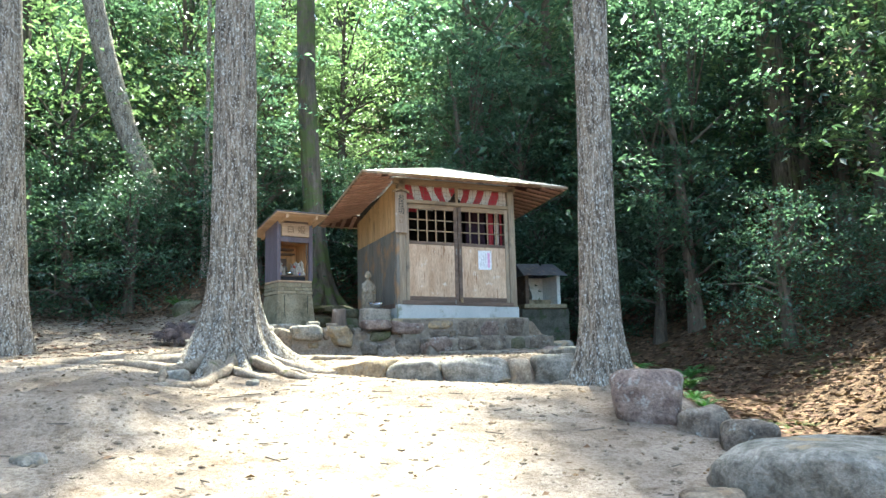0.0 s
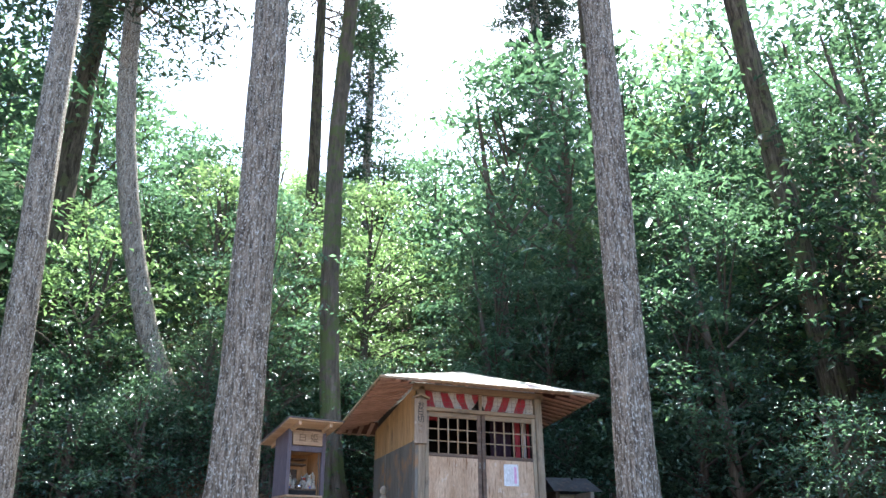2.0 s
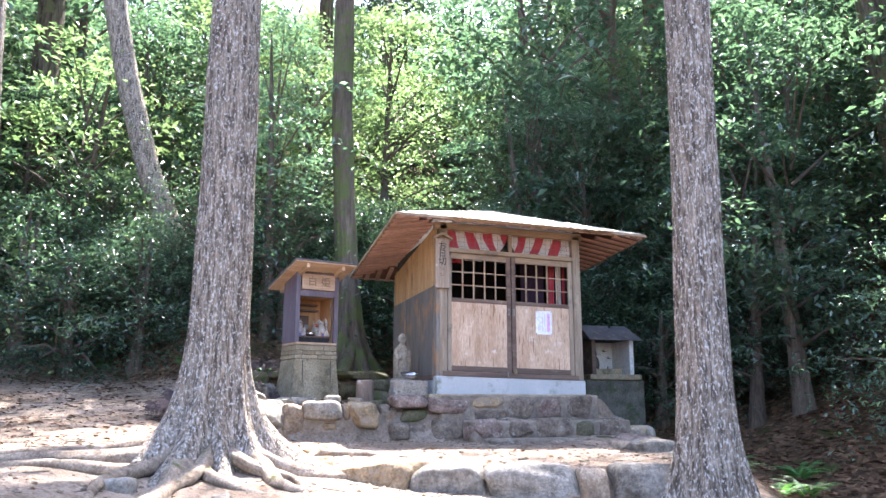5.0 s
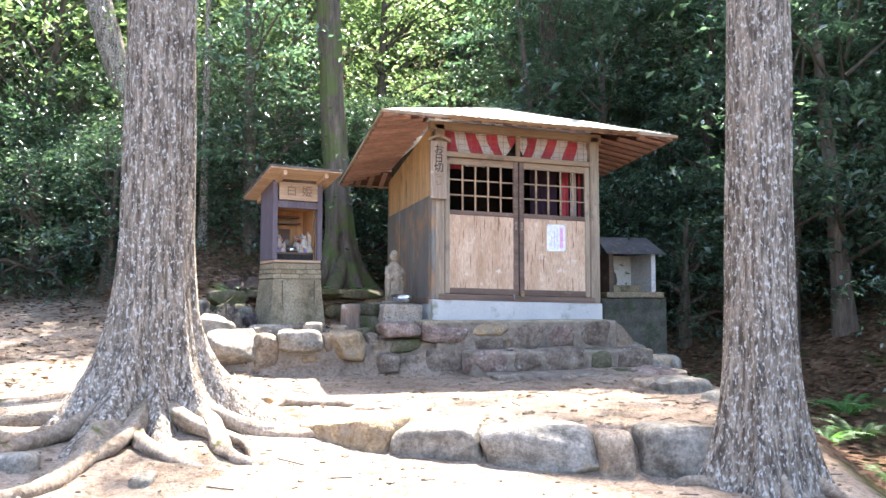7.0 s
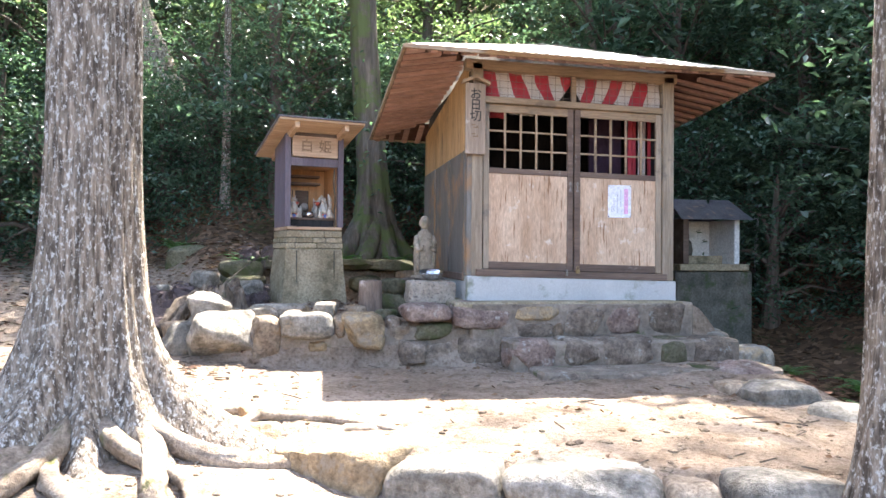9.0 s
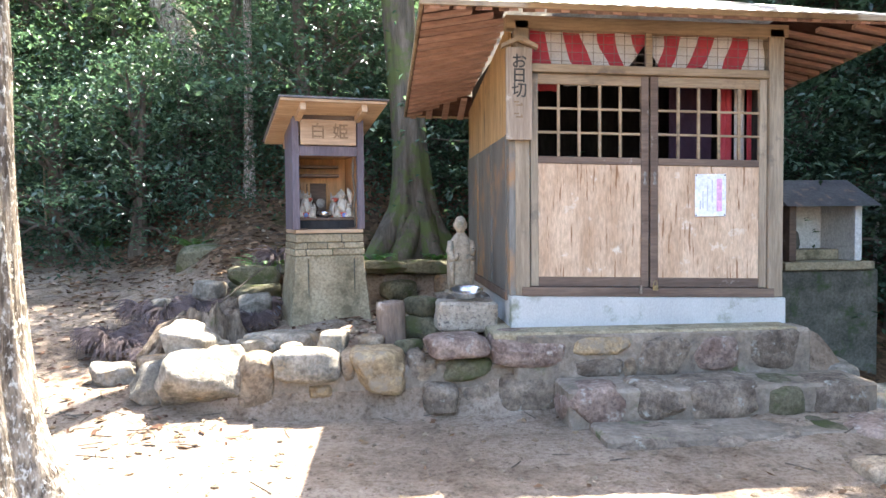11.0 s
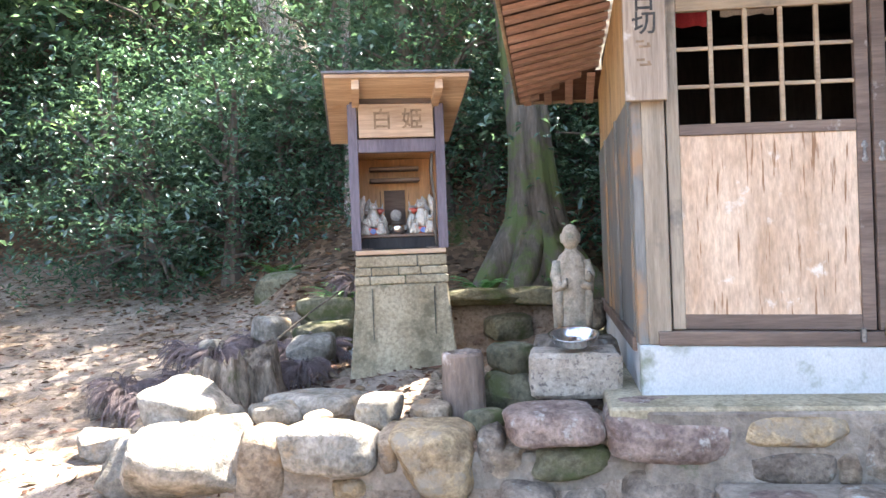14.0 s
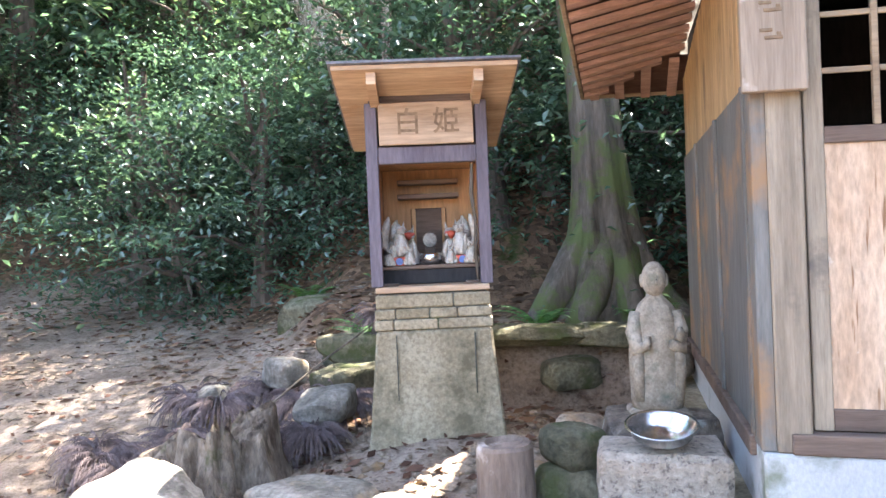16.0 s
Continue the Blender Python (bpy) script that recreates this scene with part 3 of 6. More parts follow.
def build_hall():
    hall_part("plinth", box(HX0, HX1 + 0.02, HY0 - 0.03, HY1, 1.70, 2.0, 0.008), PLINTH, "pale blue cement plinth")
    for x0, x1 in ((3.26, 3.36), (5.08, 5.19)):
        for y0 in (HY0 - 0.02, HY1 - 0.1):
            hall_part("post", box(x0, x1, y0, y0 + 0.11, 2.0, 3.9 if y0 < 11 else 3.68, 0.006), WOOD_POST)
    hall_part("sill", box(3.30, 5.12, HY0 - 0.035, HY0 + 0.09, 2.0, 2.062), WOOD_DARK, "dark worn threshold")
    hall_part("lintel", box(3.36, 5.08, HY0 - 0.03, HY0 + 0.08, 3.55, 3.605), WOOD_RAIL)
    hall_part("head_beam", box(3.2, 5.22, HY0 - 0.02, HY0 + 0.09, 3.84, 3.93), WOOD_RAIL)
    # side and back walls, open boards above, painted panels below
    for k in range(24):
        y0 = HY0 + 0.09 + k * 0.1
        hall_part("side_board", box(3.235, 3.255 + 0.002 * (k % 3), y0, y0 + 0.097, 2.98, 3.9 - 0.012 * k, 0.003), BOARD)
    for y0, y1 in ((10.70, 11.42), (11.425, 12.25), (12.255, 13.04)):
        hall_part("side_panel", box(3.222, 3.236, y0, y1, 2.0, 3.13, 0.003), GREY_PANEL)
    hall_part("corner_panel", box(3.216, 3.262, HY0 - 0.01, 10.695, 2.0, 3.13, 0.004), GREY_PANEL)
    for y0 in (10.69, 11.42, 12.25):
        hall_part("batten", box(3.208, 3.2225, y0 - 0.018, y0 + 0.022, 2.022, 3.125, 0.003), GREY_PANEL)
    hall_part("side_sill", box(3.20, 3.30, 10.69, 13.04, 1.955, 2.02), WOOD_DARK)
    hall_part("right_wall", box(5.12, 5.15, 10.69, 12.97, 2.0, 3.68, 0.003), BOARD)
    hall_part("back_wall", box(3.26, 5.15, 12.98, 13.01, 2.0, 3.66, 0.003), BOARD)
    # room lined near-black so it looks unlit through the door lattice
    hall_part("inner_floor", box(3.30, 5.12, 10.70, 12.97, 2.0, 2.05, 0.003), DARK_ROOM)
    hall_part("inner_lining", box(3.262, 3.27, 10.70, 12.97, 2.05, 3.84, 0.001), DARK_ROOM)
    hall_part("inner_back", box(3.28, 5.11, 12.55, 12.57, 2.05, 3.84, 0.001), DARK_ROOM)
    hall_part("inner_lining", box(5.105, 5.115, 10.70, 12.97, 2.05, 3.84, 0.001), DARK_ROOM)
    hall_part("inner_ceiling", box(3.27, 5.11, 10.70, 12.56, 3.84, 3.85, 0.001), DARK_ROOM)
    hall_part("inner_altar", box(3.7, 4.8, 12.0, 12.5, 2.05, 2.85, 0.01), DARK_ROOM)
    # door leaves
    for n, (x0, x1) in enumerate(((3.37, 4.215), (4.225, 5.075))):
        y0 = HY0 + (0.01 if n == 0 else 0.0)
        door = hall_part("door", box(x0 + 0.05, x1 - 0.05, y0 + 0.012, y0 + 0.028, 2.13, 2.94, 0.001), PLY, "peeling plywood door panel")
        for a, b in ((x0, x0 + 0.055), (x1 - 0.055, x1)):
            hall_part("stile", box(a, b, y0, y0 + 0.035, 2.066, 3.547, 0.003), WOOD_DARK if (a > 4.1 and a < 4.3) else WOOD_POST, parent=door)
        for z0, z1, mt in ((2.066, 2.132, WOOD_DARK), (2.925, 2.975, WOOD_DARK), (3.475, 3.547, WOOD_RAIL)):
            hall_part("rail", box(x0 + 0.055, x1 - 0.055, y0 + 0.003, y0 + 0.032, z0, z1, 0.003), mt, parent=door)
        gx0, gx1 = x0 + 0.055, x1 - 0.055
        for k in range(1, 5):
            x = gx0 + (gx1 - gx0) * k / 5
            hall_part("muntin", box(x - 0.0095, x + 0.0095, y0 + 0.004, y0 + 0.024, 2.976, 3.474, 0.002), WOOD_RAIL, parent=door)
        for k in (1, 2):
            z = 2.975 + 0.5 * k / 3
            hall_part("muntin", box(gx0 + 0.001, gx1 - 0.001, y0 + 0.009, y0 + 0.019, z - 0.0085, z + 0.0085, 0.002), WOOD_RAIL, parent=door)
        hx = x1 - 0.028 if n == 0 else x0 + 0.028
        pull = bmesh.new()
        moved(merge(pull, lathe([(0.012, 0), (0.014, 0.004), (0.01, 0.006)], 12)), pose(hx, y0, 2.86, 90))
        for zz in (2.80,):
            merge(pull, moved(lathe([(0.012, 0), (0.014, 0.004), (0.01, 0.006)], 12), pose(hx, y0, zz, 90)))
        merge(pull, box(hx - 0.006, hx + 0.006, y0 - 0.008, y0 + 0.001, 2.80, 2.88, 0.002))
        hall_part("door_pull", pull, IRON, "pale metal pull", parent=door)
    hasp = box(4.13, 4.15, HY0 - 0.05, HY0 - 0.034, 2.02, 2.08, 0.003)
    hall_part("hasp", hasp, IRON, "rusty hasp")
    lock = box(4.225, 4.262, HY0 - 0.055, HY0 - 0.036, 2.045, 2.085, 0.004)
    merge(lock, tube([(4.23, HY0 - 0.046, 2.083), (4.232, HY0 - 0.046, 2.105), (4.243, HY0 - 0.046, 2.115), (4.254, HY0 - 0.046, 2.105), (4.256, HY0 - 0.046, 2.083)], [0.004] * 5, 6))
    hall_part("padlock", lock, BRASS, "small brass padlock")
    # striped curtain behind wire mesh in the transom
    for k in range(14):
        bm = bmesh.new()
        x0, x1 = 3.365 + 1.71 * k / 14, 3.365 + 1.71 * (k + 1) / 14
        grid = []
        for i in range(7):
            x = x0 + (x1 - x0) * i / 6
            tied = max(0, 1 - abs(x - 4.19) / 0.17)
            foot = 3.612 + 0.17 * tied + 0.012 * math.sin(x * 19)
            row = []
            for j in range(6):
                z = 3.845 + (foot - 3.845) * j / 5
                y = HY0 + 0.05 + 0.014 * math.sin(x * 31 + j * 0.9) + 0.012 * math.sin(x * 9 - j * 1.3)
                pull = 0.10 * math.sin(math.pi * (x - 3.365) / 0.855) * (j / 5) ** 1.5
                row.append(bm.verts.new((x + pull, y, z)))
            grid.append(row)
        for i in range(6):
            for j in range(5):
                bm.faces.new((grid[i][j], grid[i][j + 1], grid[i + 1][j + 1], grid[i + 1][j]))
        hall_part("curtain_stripe", bm, WHITE_CLOTH if k % 2 else RED_CLOTH, "red and white festival curtain stripe", smooth=True)
    net = bmesh.new()
    for k in range(24):
        x = 3.365 + 1.71 * k / 23
        box(x - 0.0015, x + 0.0015, HY0 - 0.012, HY0 - 0.009, 3.606, 3.839, 0, net)
    for k in range(4):
        z = 3.63 + 0.06 * k
        box(3.364, 5.076, HY0 - 0.0155, HY0 - 0.0125, z - 0.0015, z + 0.0015, 0, net)
    hall_part("wire_mesh", net, WIRE, "rusty wire mesh")
    hall_part("transom_stud", box(4.19, 4.235, HY0 - 0.008, HY0 + 0.03, 3.606, 3.839, 0.003), WOOD_RAIL)
    # cloths hung inside
    for x0, x1, mt, z0, y in ((4.88, 4.97, RED_CLOTH, 2.2, 10.90), (4.975, 5.06, WHITE_CLOTH, 2.2, 10.88),
                              (5.065, 5.10, RED_CLOTH, 2.2, 10.86), (3.36, 3.62, RED_CLOTH, 3.46, 10.8), (3.66, 3.9, WHITE_CLOTH, 3.5, 10.8), (4.52, 4.86, NAVY_CLOTH, 2.6, 11.0)):
        bm = bmesh.new()
        cols = []
        for i in range(9):
            x = x0 + (x1 - x0) * i / 8
            cols.append([bm.verts.new((x, y + 0.02 * math.sin(i * 1.9), z0 + 0.05 * math.sin(i * 0.39) * (x1 - x0 > 0.3) + (3.8 - z0) * j / 4)) for j in range(5)])
        for a, b in zip(cols, cols[1:]):
            for j in range(4):
                bm.faces.new((a[j], b[j], b[j + 1], a[j + 1]))
        hall_part("hanging_cloth", bm, mt, smooth=True)
    # roof: hipped, thin metal sheets over red-brown rafters
    ex0, ex1, ey0, ey1, ez = 2.60, 5.95, 10.16, 13.45, 3.90
    peak = Vector((4.3, 11.6, 4.42))
    bz = ez - 0.27
    corners = [Vector((ex0, ey0, ez)), Vector((ex1, ey0, ez)), Vector((ex1, ey1, bz)), Vector((ex0, ey1, bz))]
    for k in range(4):
        a, b = corners[k], corners[(k + 1) % 4]
        bm = bmesh.new()
        n = 60
        # corrugated sheet, ribs run down the slope
        rows = []
        for j in range(9):
            f = j / 8 * 0.985
            row = []
            for i in range(n + 1):
                e = a.lerp(b, i / n)
                p = e.lerp(peak + (a.lerp(b, i / n) - a.lerp(b, 0.5)) * 0.02, f)
                row.append(bm.verts.new(p + Vector((0, 0, 0.012 * (1 if i % 2 else 0) * (1 - f)))))
            rows.append(row)
        for r0, r1 in zip(rows, rows[1:]):
            for i in range(n):
                bm.faces.new((r0[i], r0[i + 1], r1[i + 1], r1[i]))
        bmesh.ops.solidify(bm, geom=bm.faces[:], thickness=0.008)
        hall_part("roof_sheet", bm, METAL_ROOF, "pale weathered metal roof sheet")
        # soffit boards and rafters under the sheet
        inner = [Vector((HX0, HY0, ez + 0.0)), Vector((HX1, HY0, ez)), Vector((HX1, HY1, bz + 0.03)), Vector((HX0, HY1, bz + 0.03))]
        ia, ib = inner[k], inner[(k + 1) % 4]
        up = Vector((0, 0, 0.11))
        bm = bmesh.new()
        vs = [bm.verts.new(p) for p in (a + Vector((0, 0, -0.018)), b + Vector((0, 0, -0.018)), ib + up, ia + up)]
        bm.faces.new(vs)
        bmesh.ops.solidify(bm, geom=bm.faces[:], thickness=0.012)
        hall_part("soffit", bm, SOFFIT_BOARD, "red-brown soffit boards, darkened behind the rafters")
        length = (b - a).length
        cnt = max(4, int(length / 0.165))
        for i in range(cnt):
            f = (i + 0.5) / cnt
            o, q = a.lerp(b, f), None
            d = (b - a).normalized()
            inward = Vector((-d.y, d.x, 0))
            depth = (ia - a).dot(inward)
            run = min(depth, length * min(f, 1 - f) * 1.0 + 0.08)
            bm = bmesh.new()
            rise = (ia.z - a.z) * (1 - f) + (ib.z - b.z) * f + 0.11
            p0 = o + inward * 0.02 + Vector((0, 0, -0.048))
            p1 = o + inward * (run + 0.02) + Vector((0, 0, -0.048 + rise * run / depth))
            side = d * 0.03
            h = Vector((0, 0, 0.028))
            v = [bm.verts.new(p) for p in (p0 - side, p0 + side, p0 + side + h, p0 - side + h, p1 - side, p1 + side, p1 + side + h, p1 - side + h)]
            for q in ((3, 2, 1, 0), (4, 5, 6, 7), (0, 1, 5, 4), (1, 2, 6, 5), (2, 3, 7, 6), (3, 0, 4, 7)):
                bm.faces.new([v[t] for t in q])
            hall_part("rafter", bm, SOFFIT)
        d = (b - a).normalized()
        bm = bmesh.new()
        o = Vector((-d.y, d.x, 0)) * 0.0
        tmp = box(0, length, -0.012, 0.012, -0.034, 0.002, 0.003)
        ang = math.atan2(d.y, d.x)
        moved(tmp, Matrix.Translation(a) @ Matrix.Rotation(ang, 4, "Z") @ Matrix.Rotation(-math.asin(d.z), 4, "Y"))
        hall_part("fascia", tmp, WOOD_RAIL)
    drip = bmesh.new()
    n = 46
    rows = []
    for j in range(2):
        rows.append([drip.verts.new((3.26 + 2.2 * i / n, 10.06 + 0.35 * j, 3.875 + 0.10 * j + 0.012 * (i % 2))) for i in range(n + 1)])
    for i in range(n):
        drip.faces.new((rows[0][i], rows[0][i + 1], rows[1][i + 1], rows[1][i]))
    bmesh.ops.solidify(drip, geom=drip.faces[:], thickness=0.006)
    hall_part("drip_sheet", drip, METAL_ROOF, "overlapping corrugated sheet at the front eave")
    # signboard on the corner post
    sg = box(3.19, 3.37, HY0 - 0.07, HY0 - 0.035, 3.075, 3.70, 0.003)
    sign = hall_part("signboard", sg, SIGN_WOOD, "old vertical signboard with brush lettering")
    cap = bmesh.new()
    pr = [(3.155, 3.69), (3.28, 3.745), (3.405, 3.69), (3.405, 3.715), (3.28, 3.775), (3.155, 3.715)]
    f1 = [cap.verts.new((x, HY0 - 0.10, z)) for x, z in pr]
    f2 = [cap.verts.new((x, HY0 - 0.03, z)) for x, z in pr]
    cap.faces.new(f1)
    cap.faces.new(f2[::-1])
    for i in range(6):
        cap.faces.new((f1[i], f2[i], f2[(i + 1) % 6], f1[(i + 1) % 6]))
    bmesh.ops.recalc_face_normals(cap, faces=cap.faces[:])
    hall_part("sign_cap", cap, WOOD_RAIL, parent=sign)
    for w, z in (("お", 3.60), ("日", 3.505), ("切", 3.405)):
        bm = moved(text_mesh(w, 0.108), pose(3.28, HY0 - 0.0715, z, 90))
        hall_part("lettering", bm, INK, parent=sign)
    for z in (3.32, 3.24):
        for dx, w, dz in ((-0.02, 0.035, 0.012), (0.0, 0.05, -0.01), (0.015, 0.012, 0.0)):
            bm = box(3.28 + dx - w / 2, 3.28 + dx + w / 2, HY0 - 0.0735, HY0 - 0.0705, z + dz - 0.005, z + dz + 0.005, 0.001)
            hall_part("lettering", bm, INK_FAINT, parent=sign)


build_hall()


def build_notice():
    y = HY0 + 0.004
    ob = thing("paper_notice", (4.662, y, 2.69), "white paper notice with a pink column pinned to the door", "notice")
    bm = box(-0.113, 0.113, -0.0012, 0.0012, -0.15, 0.15, 0)
    sheet = part("sheet", bm, PAPER, ob)
    part("pink_column", box(0.045, 0.083, -0.0045, -0.0016, -0.115, 0.115, 0), PINK, ob, "pink printed column")
    for x, z0, z1 in ((0.012, -0.05, 0.11), (-0.022, -0.11, 0.07), (-0.055, -0.09, 0.03), (-0.075, -0.10, -0.04)):
        part("print_line", box(x - 0.004, x + 0.004, -0.0035, -0.0016, z0, z1, 0), PRINT_GREY, ob)
    for x in (-0.105, 0.105):
        for z in (-0.142, 0.142):
            part("pin", moved(lathe([(0.005, 0), (0.005, 0.003), (0.002, 0.005)], 8), pose(x, -0.0012, z, 90)), INK, ob)


build_notice()


# ---- the small fox shrine ----
def build_fox_shrine():
    m = pose(1.90, 11.80, 1.62, 0, 0, 15)
    ob = thing("small_shrine", m, "purple-painted wooden shrine with plank roof on concrete blocks", "shrine")
    w, d = 0.275, 0.55  # half width, depth; the front is y = 0
    # flared block base
    base = bmesh.new()
    tiers = [(-0.05, 0.36, -0.07), (0.12, 0.335, -0.05), (0.5, 0.30, -0.02), (0.62, 0.29, -0.012)]
    rings = []
    for z, hw, fy in tiers:
        rings.append([base.verts.new(p) for p in ((-hw, fy, z), (hw, fy, z), (hw, d - fy, z), (-hw, d - fy, z))])
    base.faces.new(rings[0][::-1])
    base.faces.new(rings[-1])
    for a, b in zip(rings, rings[1:]):
        for k in range(4):
            base.faces.new((a[k], a[(k + 1) % 4], b[(k + 1) % 4], b[k]))
    bmesh.ops.bevel(base, geom=base.edges[:], offset=0.012, segments=1, affect="EDGES")
    part("base", base, CONCRETE, ob, "rendered concrete block base")
    rows = [(0.624, 0.674, (-0.30, -0.2, 0.02, 0.30)), (0.68, 0.728, (-0.295, -0.19, -0.02, 0.12, 0.295)), (0.734, 0.80, (-0.29, 0.1, 0.29))]
    for z0, z1, cuts in rows:
        for a, b in zip(cuts, cuts[1:]):
            part("brick", box(a + 0.003, b - 0.003, -0.012, d + 0.01, z0, z1, 0.006), CONCRETE, ob)
    part("bed", box(-0.27, 0.27, 0.0, d, 0.62, 0.805, 0.002), CONCRETE_DARK, ob)
    for x, z0, z1 in ((-0.19, 0.28, 0.60), (0.20, 0.30, 0.60)):
        part("joint", box(x - 0.0025, x + 0.0025, -0.040, -0.02, z0, z1, 0.001), CONCRETE_DARK, ob)
    # box
    z0, z1 = 0.81, 1.74
    part("floor_board", box(-w - 0.01, w + 0.01, -0.015, d, z0, z0 + 0.03), SHRINE_WOOD, ob)
    for s in (-1, 1):
        part("post", box(s * w - 0.03, s * w + 0.03, 0, 0.05, z0 + 0.031, z1 + 0.02), PURPLE, ob)
        part("side_wall", box(s * w - 0.012, s * w + 0.012, 0.051, d - 0.01, z0 + 0.031, z1 + 0.09), PURPLE if s < 0 else SHRINE_WOOD, ob)
    part("back_wall", box(-w, w, d - 0.009, d + 0.008, z0 + 0.031, z1 + 0.1), WOOD_DARK, ob)
    part("crossbeam", box(-w + 0.031, w - 0.031, 0.002, 0.048, 1.455, 1.54), PURPLE, ob)
    part("inner_ceiling", box(-w + 0.013, w - 0.013, 0.051, d - 0.01, 1.47, 1.485), CEDAR_INNER, ob)
    for s in (-1, 1):
        part("inner_lining", box(s * (w - 0.016) - 0.003, s * (w - 0.016) + 0.003, 0.052, d - 0.012, z0 + 0.032, 1.468, 0.001), CEDAR_INNER, ob, "orange cedar lining")
    part("inner_back", box(-w + 0.022, w - 0.022, d - 0.018, d - 0.0105, z0 + 0.032, 1.468, 0.001), CEDAR_INNER, ob, "orange cedar lining")
    part("step_shelf", box(-w + 0.013, w - 0.013, 0.16, d - 0.01, 0.92, 0.94), WOOD_DARK, ob)
    part("step_riser", box(-w + 0.013, w - 0.013, 0.17, 0.185, 0.842, 0.919), DARK_ROOM, ob)
    for z, y in ((1.30, 0.44), (1.38, 0.47)):
        part("inner_ledge", box(-0.17, 0.17, y - 0.06, d - 0.0185, z, z + 0.025), WOOD_DARK, ob)
    part("inner_door", box(-0.10, 0.10, d - 0.034, d - 0.0185, 0.95, 1.25), WOOD_DARK, ob)
    for x in (-0.085, 0.085):
        part("door_frame", box(x - 0.012, x + 0.012, d - 0.048, d - 0.035, 0.945, 1.25), CEDAR_INNER, ob)
    # plaque and lettering
    plq = part("plaque", box(-0.235, 0.235, -0.025, 0.0, 1.545, 1.755, 0.005), SHRINE_WOOD, ob, "pale cedar name plaque")
    for wd, x in (("白", -0.09), ("姫", 0.10)):
        part("lettering", moved(text_mesh(wd, 0.135), pose(x, -0.026, 1.65, 90)), INK_FAINT, plq)
    # roof: single pitch falling to the back, front edge high
    def slab(xa, xb, ya, yb, za, zb, th):
        bm = bmesh.new()
        v = [bm.verts.new(p) for p in ((xa, ya, za), (xb, ya, za), (xb, yb, zb), (xa, yb, zb), (xa, ya, za + th), (xb, ya, za + th), (xb, yb, zb + th), (xa, yb, zb + th))]
        for q in ((3, 2, 1, 0), (4, 5, 6, 7), (0, 1, 5, 4), (1, 2, 6, 5), (2, 3, 7, 6), (3, 0, 4, 7)):
            bm.faces.new([v[t] for t in q])
        return bm
    # two pitches: front high edge, long back
    part("roof_board", slab(-0.43, 0.43, -0.30, 0.80, 1.86, 1.62, 0.02), SHRINE_WOOD, ob)
    part("roof_sheet", slab(-0.445, 0.445, -0.32, 0.82, 1.886, 1.642, 0.012), DARK_ROOF, ob, "dark roof sheet")
    for x in (-0.25, 0.25):
        part("rafter", slab(x - 0.022, x + 0.022, -0.27, 0.75, 1.798, 1.575, 0.055), SHRINE_WOOD, ob)
    part("gable_board", box(-w + 0.02, w - 0.02, 0.005, 0.03, 1.76, 1.83, 0.002), WOOD_DARK, ob)
    # gnarled branch leaning inside the opening
    part("cord", tube([(0.225, 0.06, 1.45), (0.215, 0.05, 1.3), (0.232, 0.055, 1.15), (0.225, 0.05, 1.0), (0.235, 0.06, 0.86)], [0.008, 0.011, 0.008, 0.01, 0.006], 6), TWIG, ob, "weathered hanging rope")
    return m


SHRINE_M = build_fox_shrine()


def fox_bm(s=1.0, flip=1):
    """A seated fox: haunches, chest, head with muzzle and ears, forelegs and a raised bushy tail."""
    bm = lathe([(0.030, 0), (0.040, 0.012), (0.044, 0.04), (0.036, 0.075), (0.027, 0.10), (0.021, 0.116)], 16)
    for v in bm.verts:
        v.co.y = v.co.y * 1.25 + 0.012 - 0.12 * v.co.z
    head = bmesh.new()
    bmesh.ops.create_uvsphere(head, u_segments=12, v_segments=9, radius=1)
    merge(bm, moved(head, Matrix.Translation((0, -0.012, 0.132)) @ Matrix.Diagonal((0.025, 0.027, 0.022, 1))))
    for sx in (-1, 1):
        merge(bm, moved(lathe([(0.010, 0), (0.006, 0.016), (0.001, 0.036)], 8), pose(sx * 0.015, -0.004, 0.143, 0, sx * 12)))
        merge(bm, tube([(sx * 0.017, -0.022, 0.085), (sx * 0.018, -0.034, 0.04), (sx * 0.018, -0.044, 0.004)], [0.013, 0.010, 0.012], 7))
        merge(bm, tube([(sx * 0.034, 0.022, 0.045), (sx * 0.043, 0.0, 0.022), (sx * 0.038, -0.024, 0.008)], [0.020, 0.017, 0.010], 7))
    merge(bm, tube([(0, -0.03, 0.131), (0, -0.046, 0.125), (0, -0.057, 0.121)], [0.014, 0.010, 0.005], 8))
    merge(bm, tube([(0.03 * flip, 0.04, 0.02), (0.064 * flip, 0.05, 0.06), (0.07 * flip, 0.045, 0.115), (0.052 * flip, 0.035, 0.175), (0.044 * flip, 0.03, 0.205)], [0.012, 0.022, 0.026, 0.018, 0.004], 9))
    return moved(bm, Matrix.Scale(s, 4))


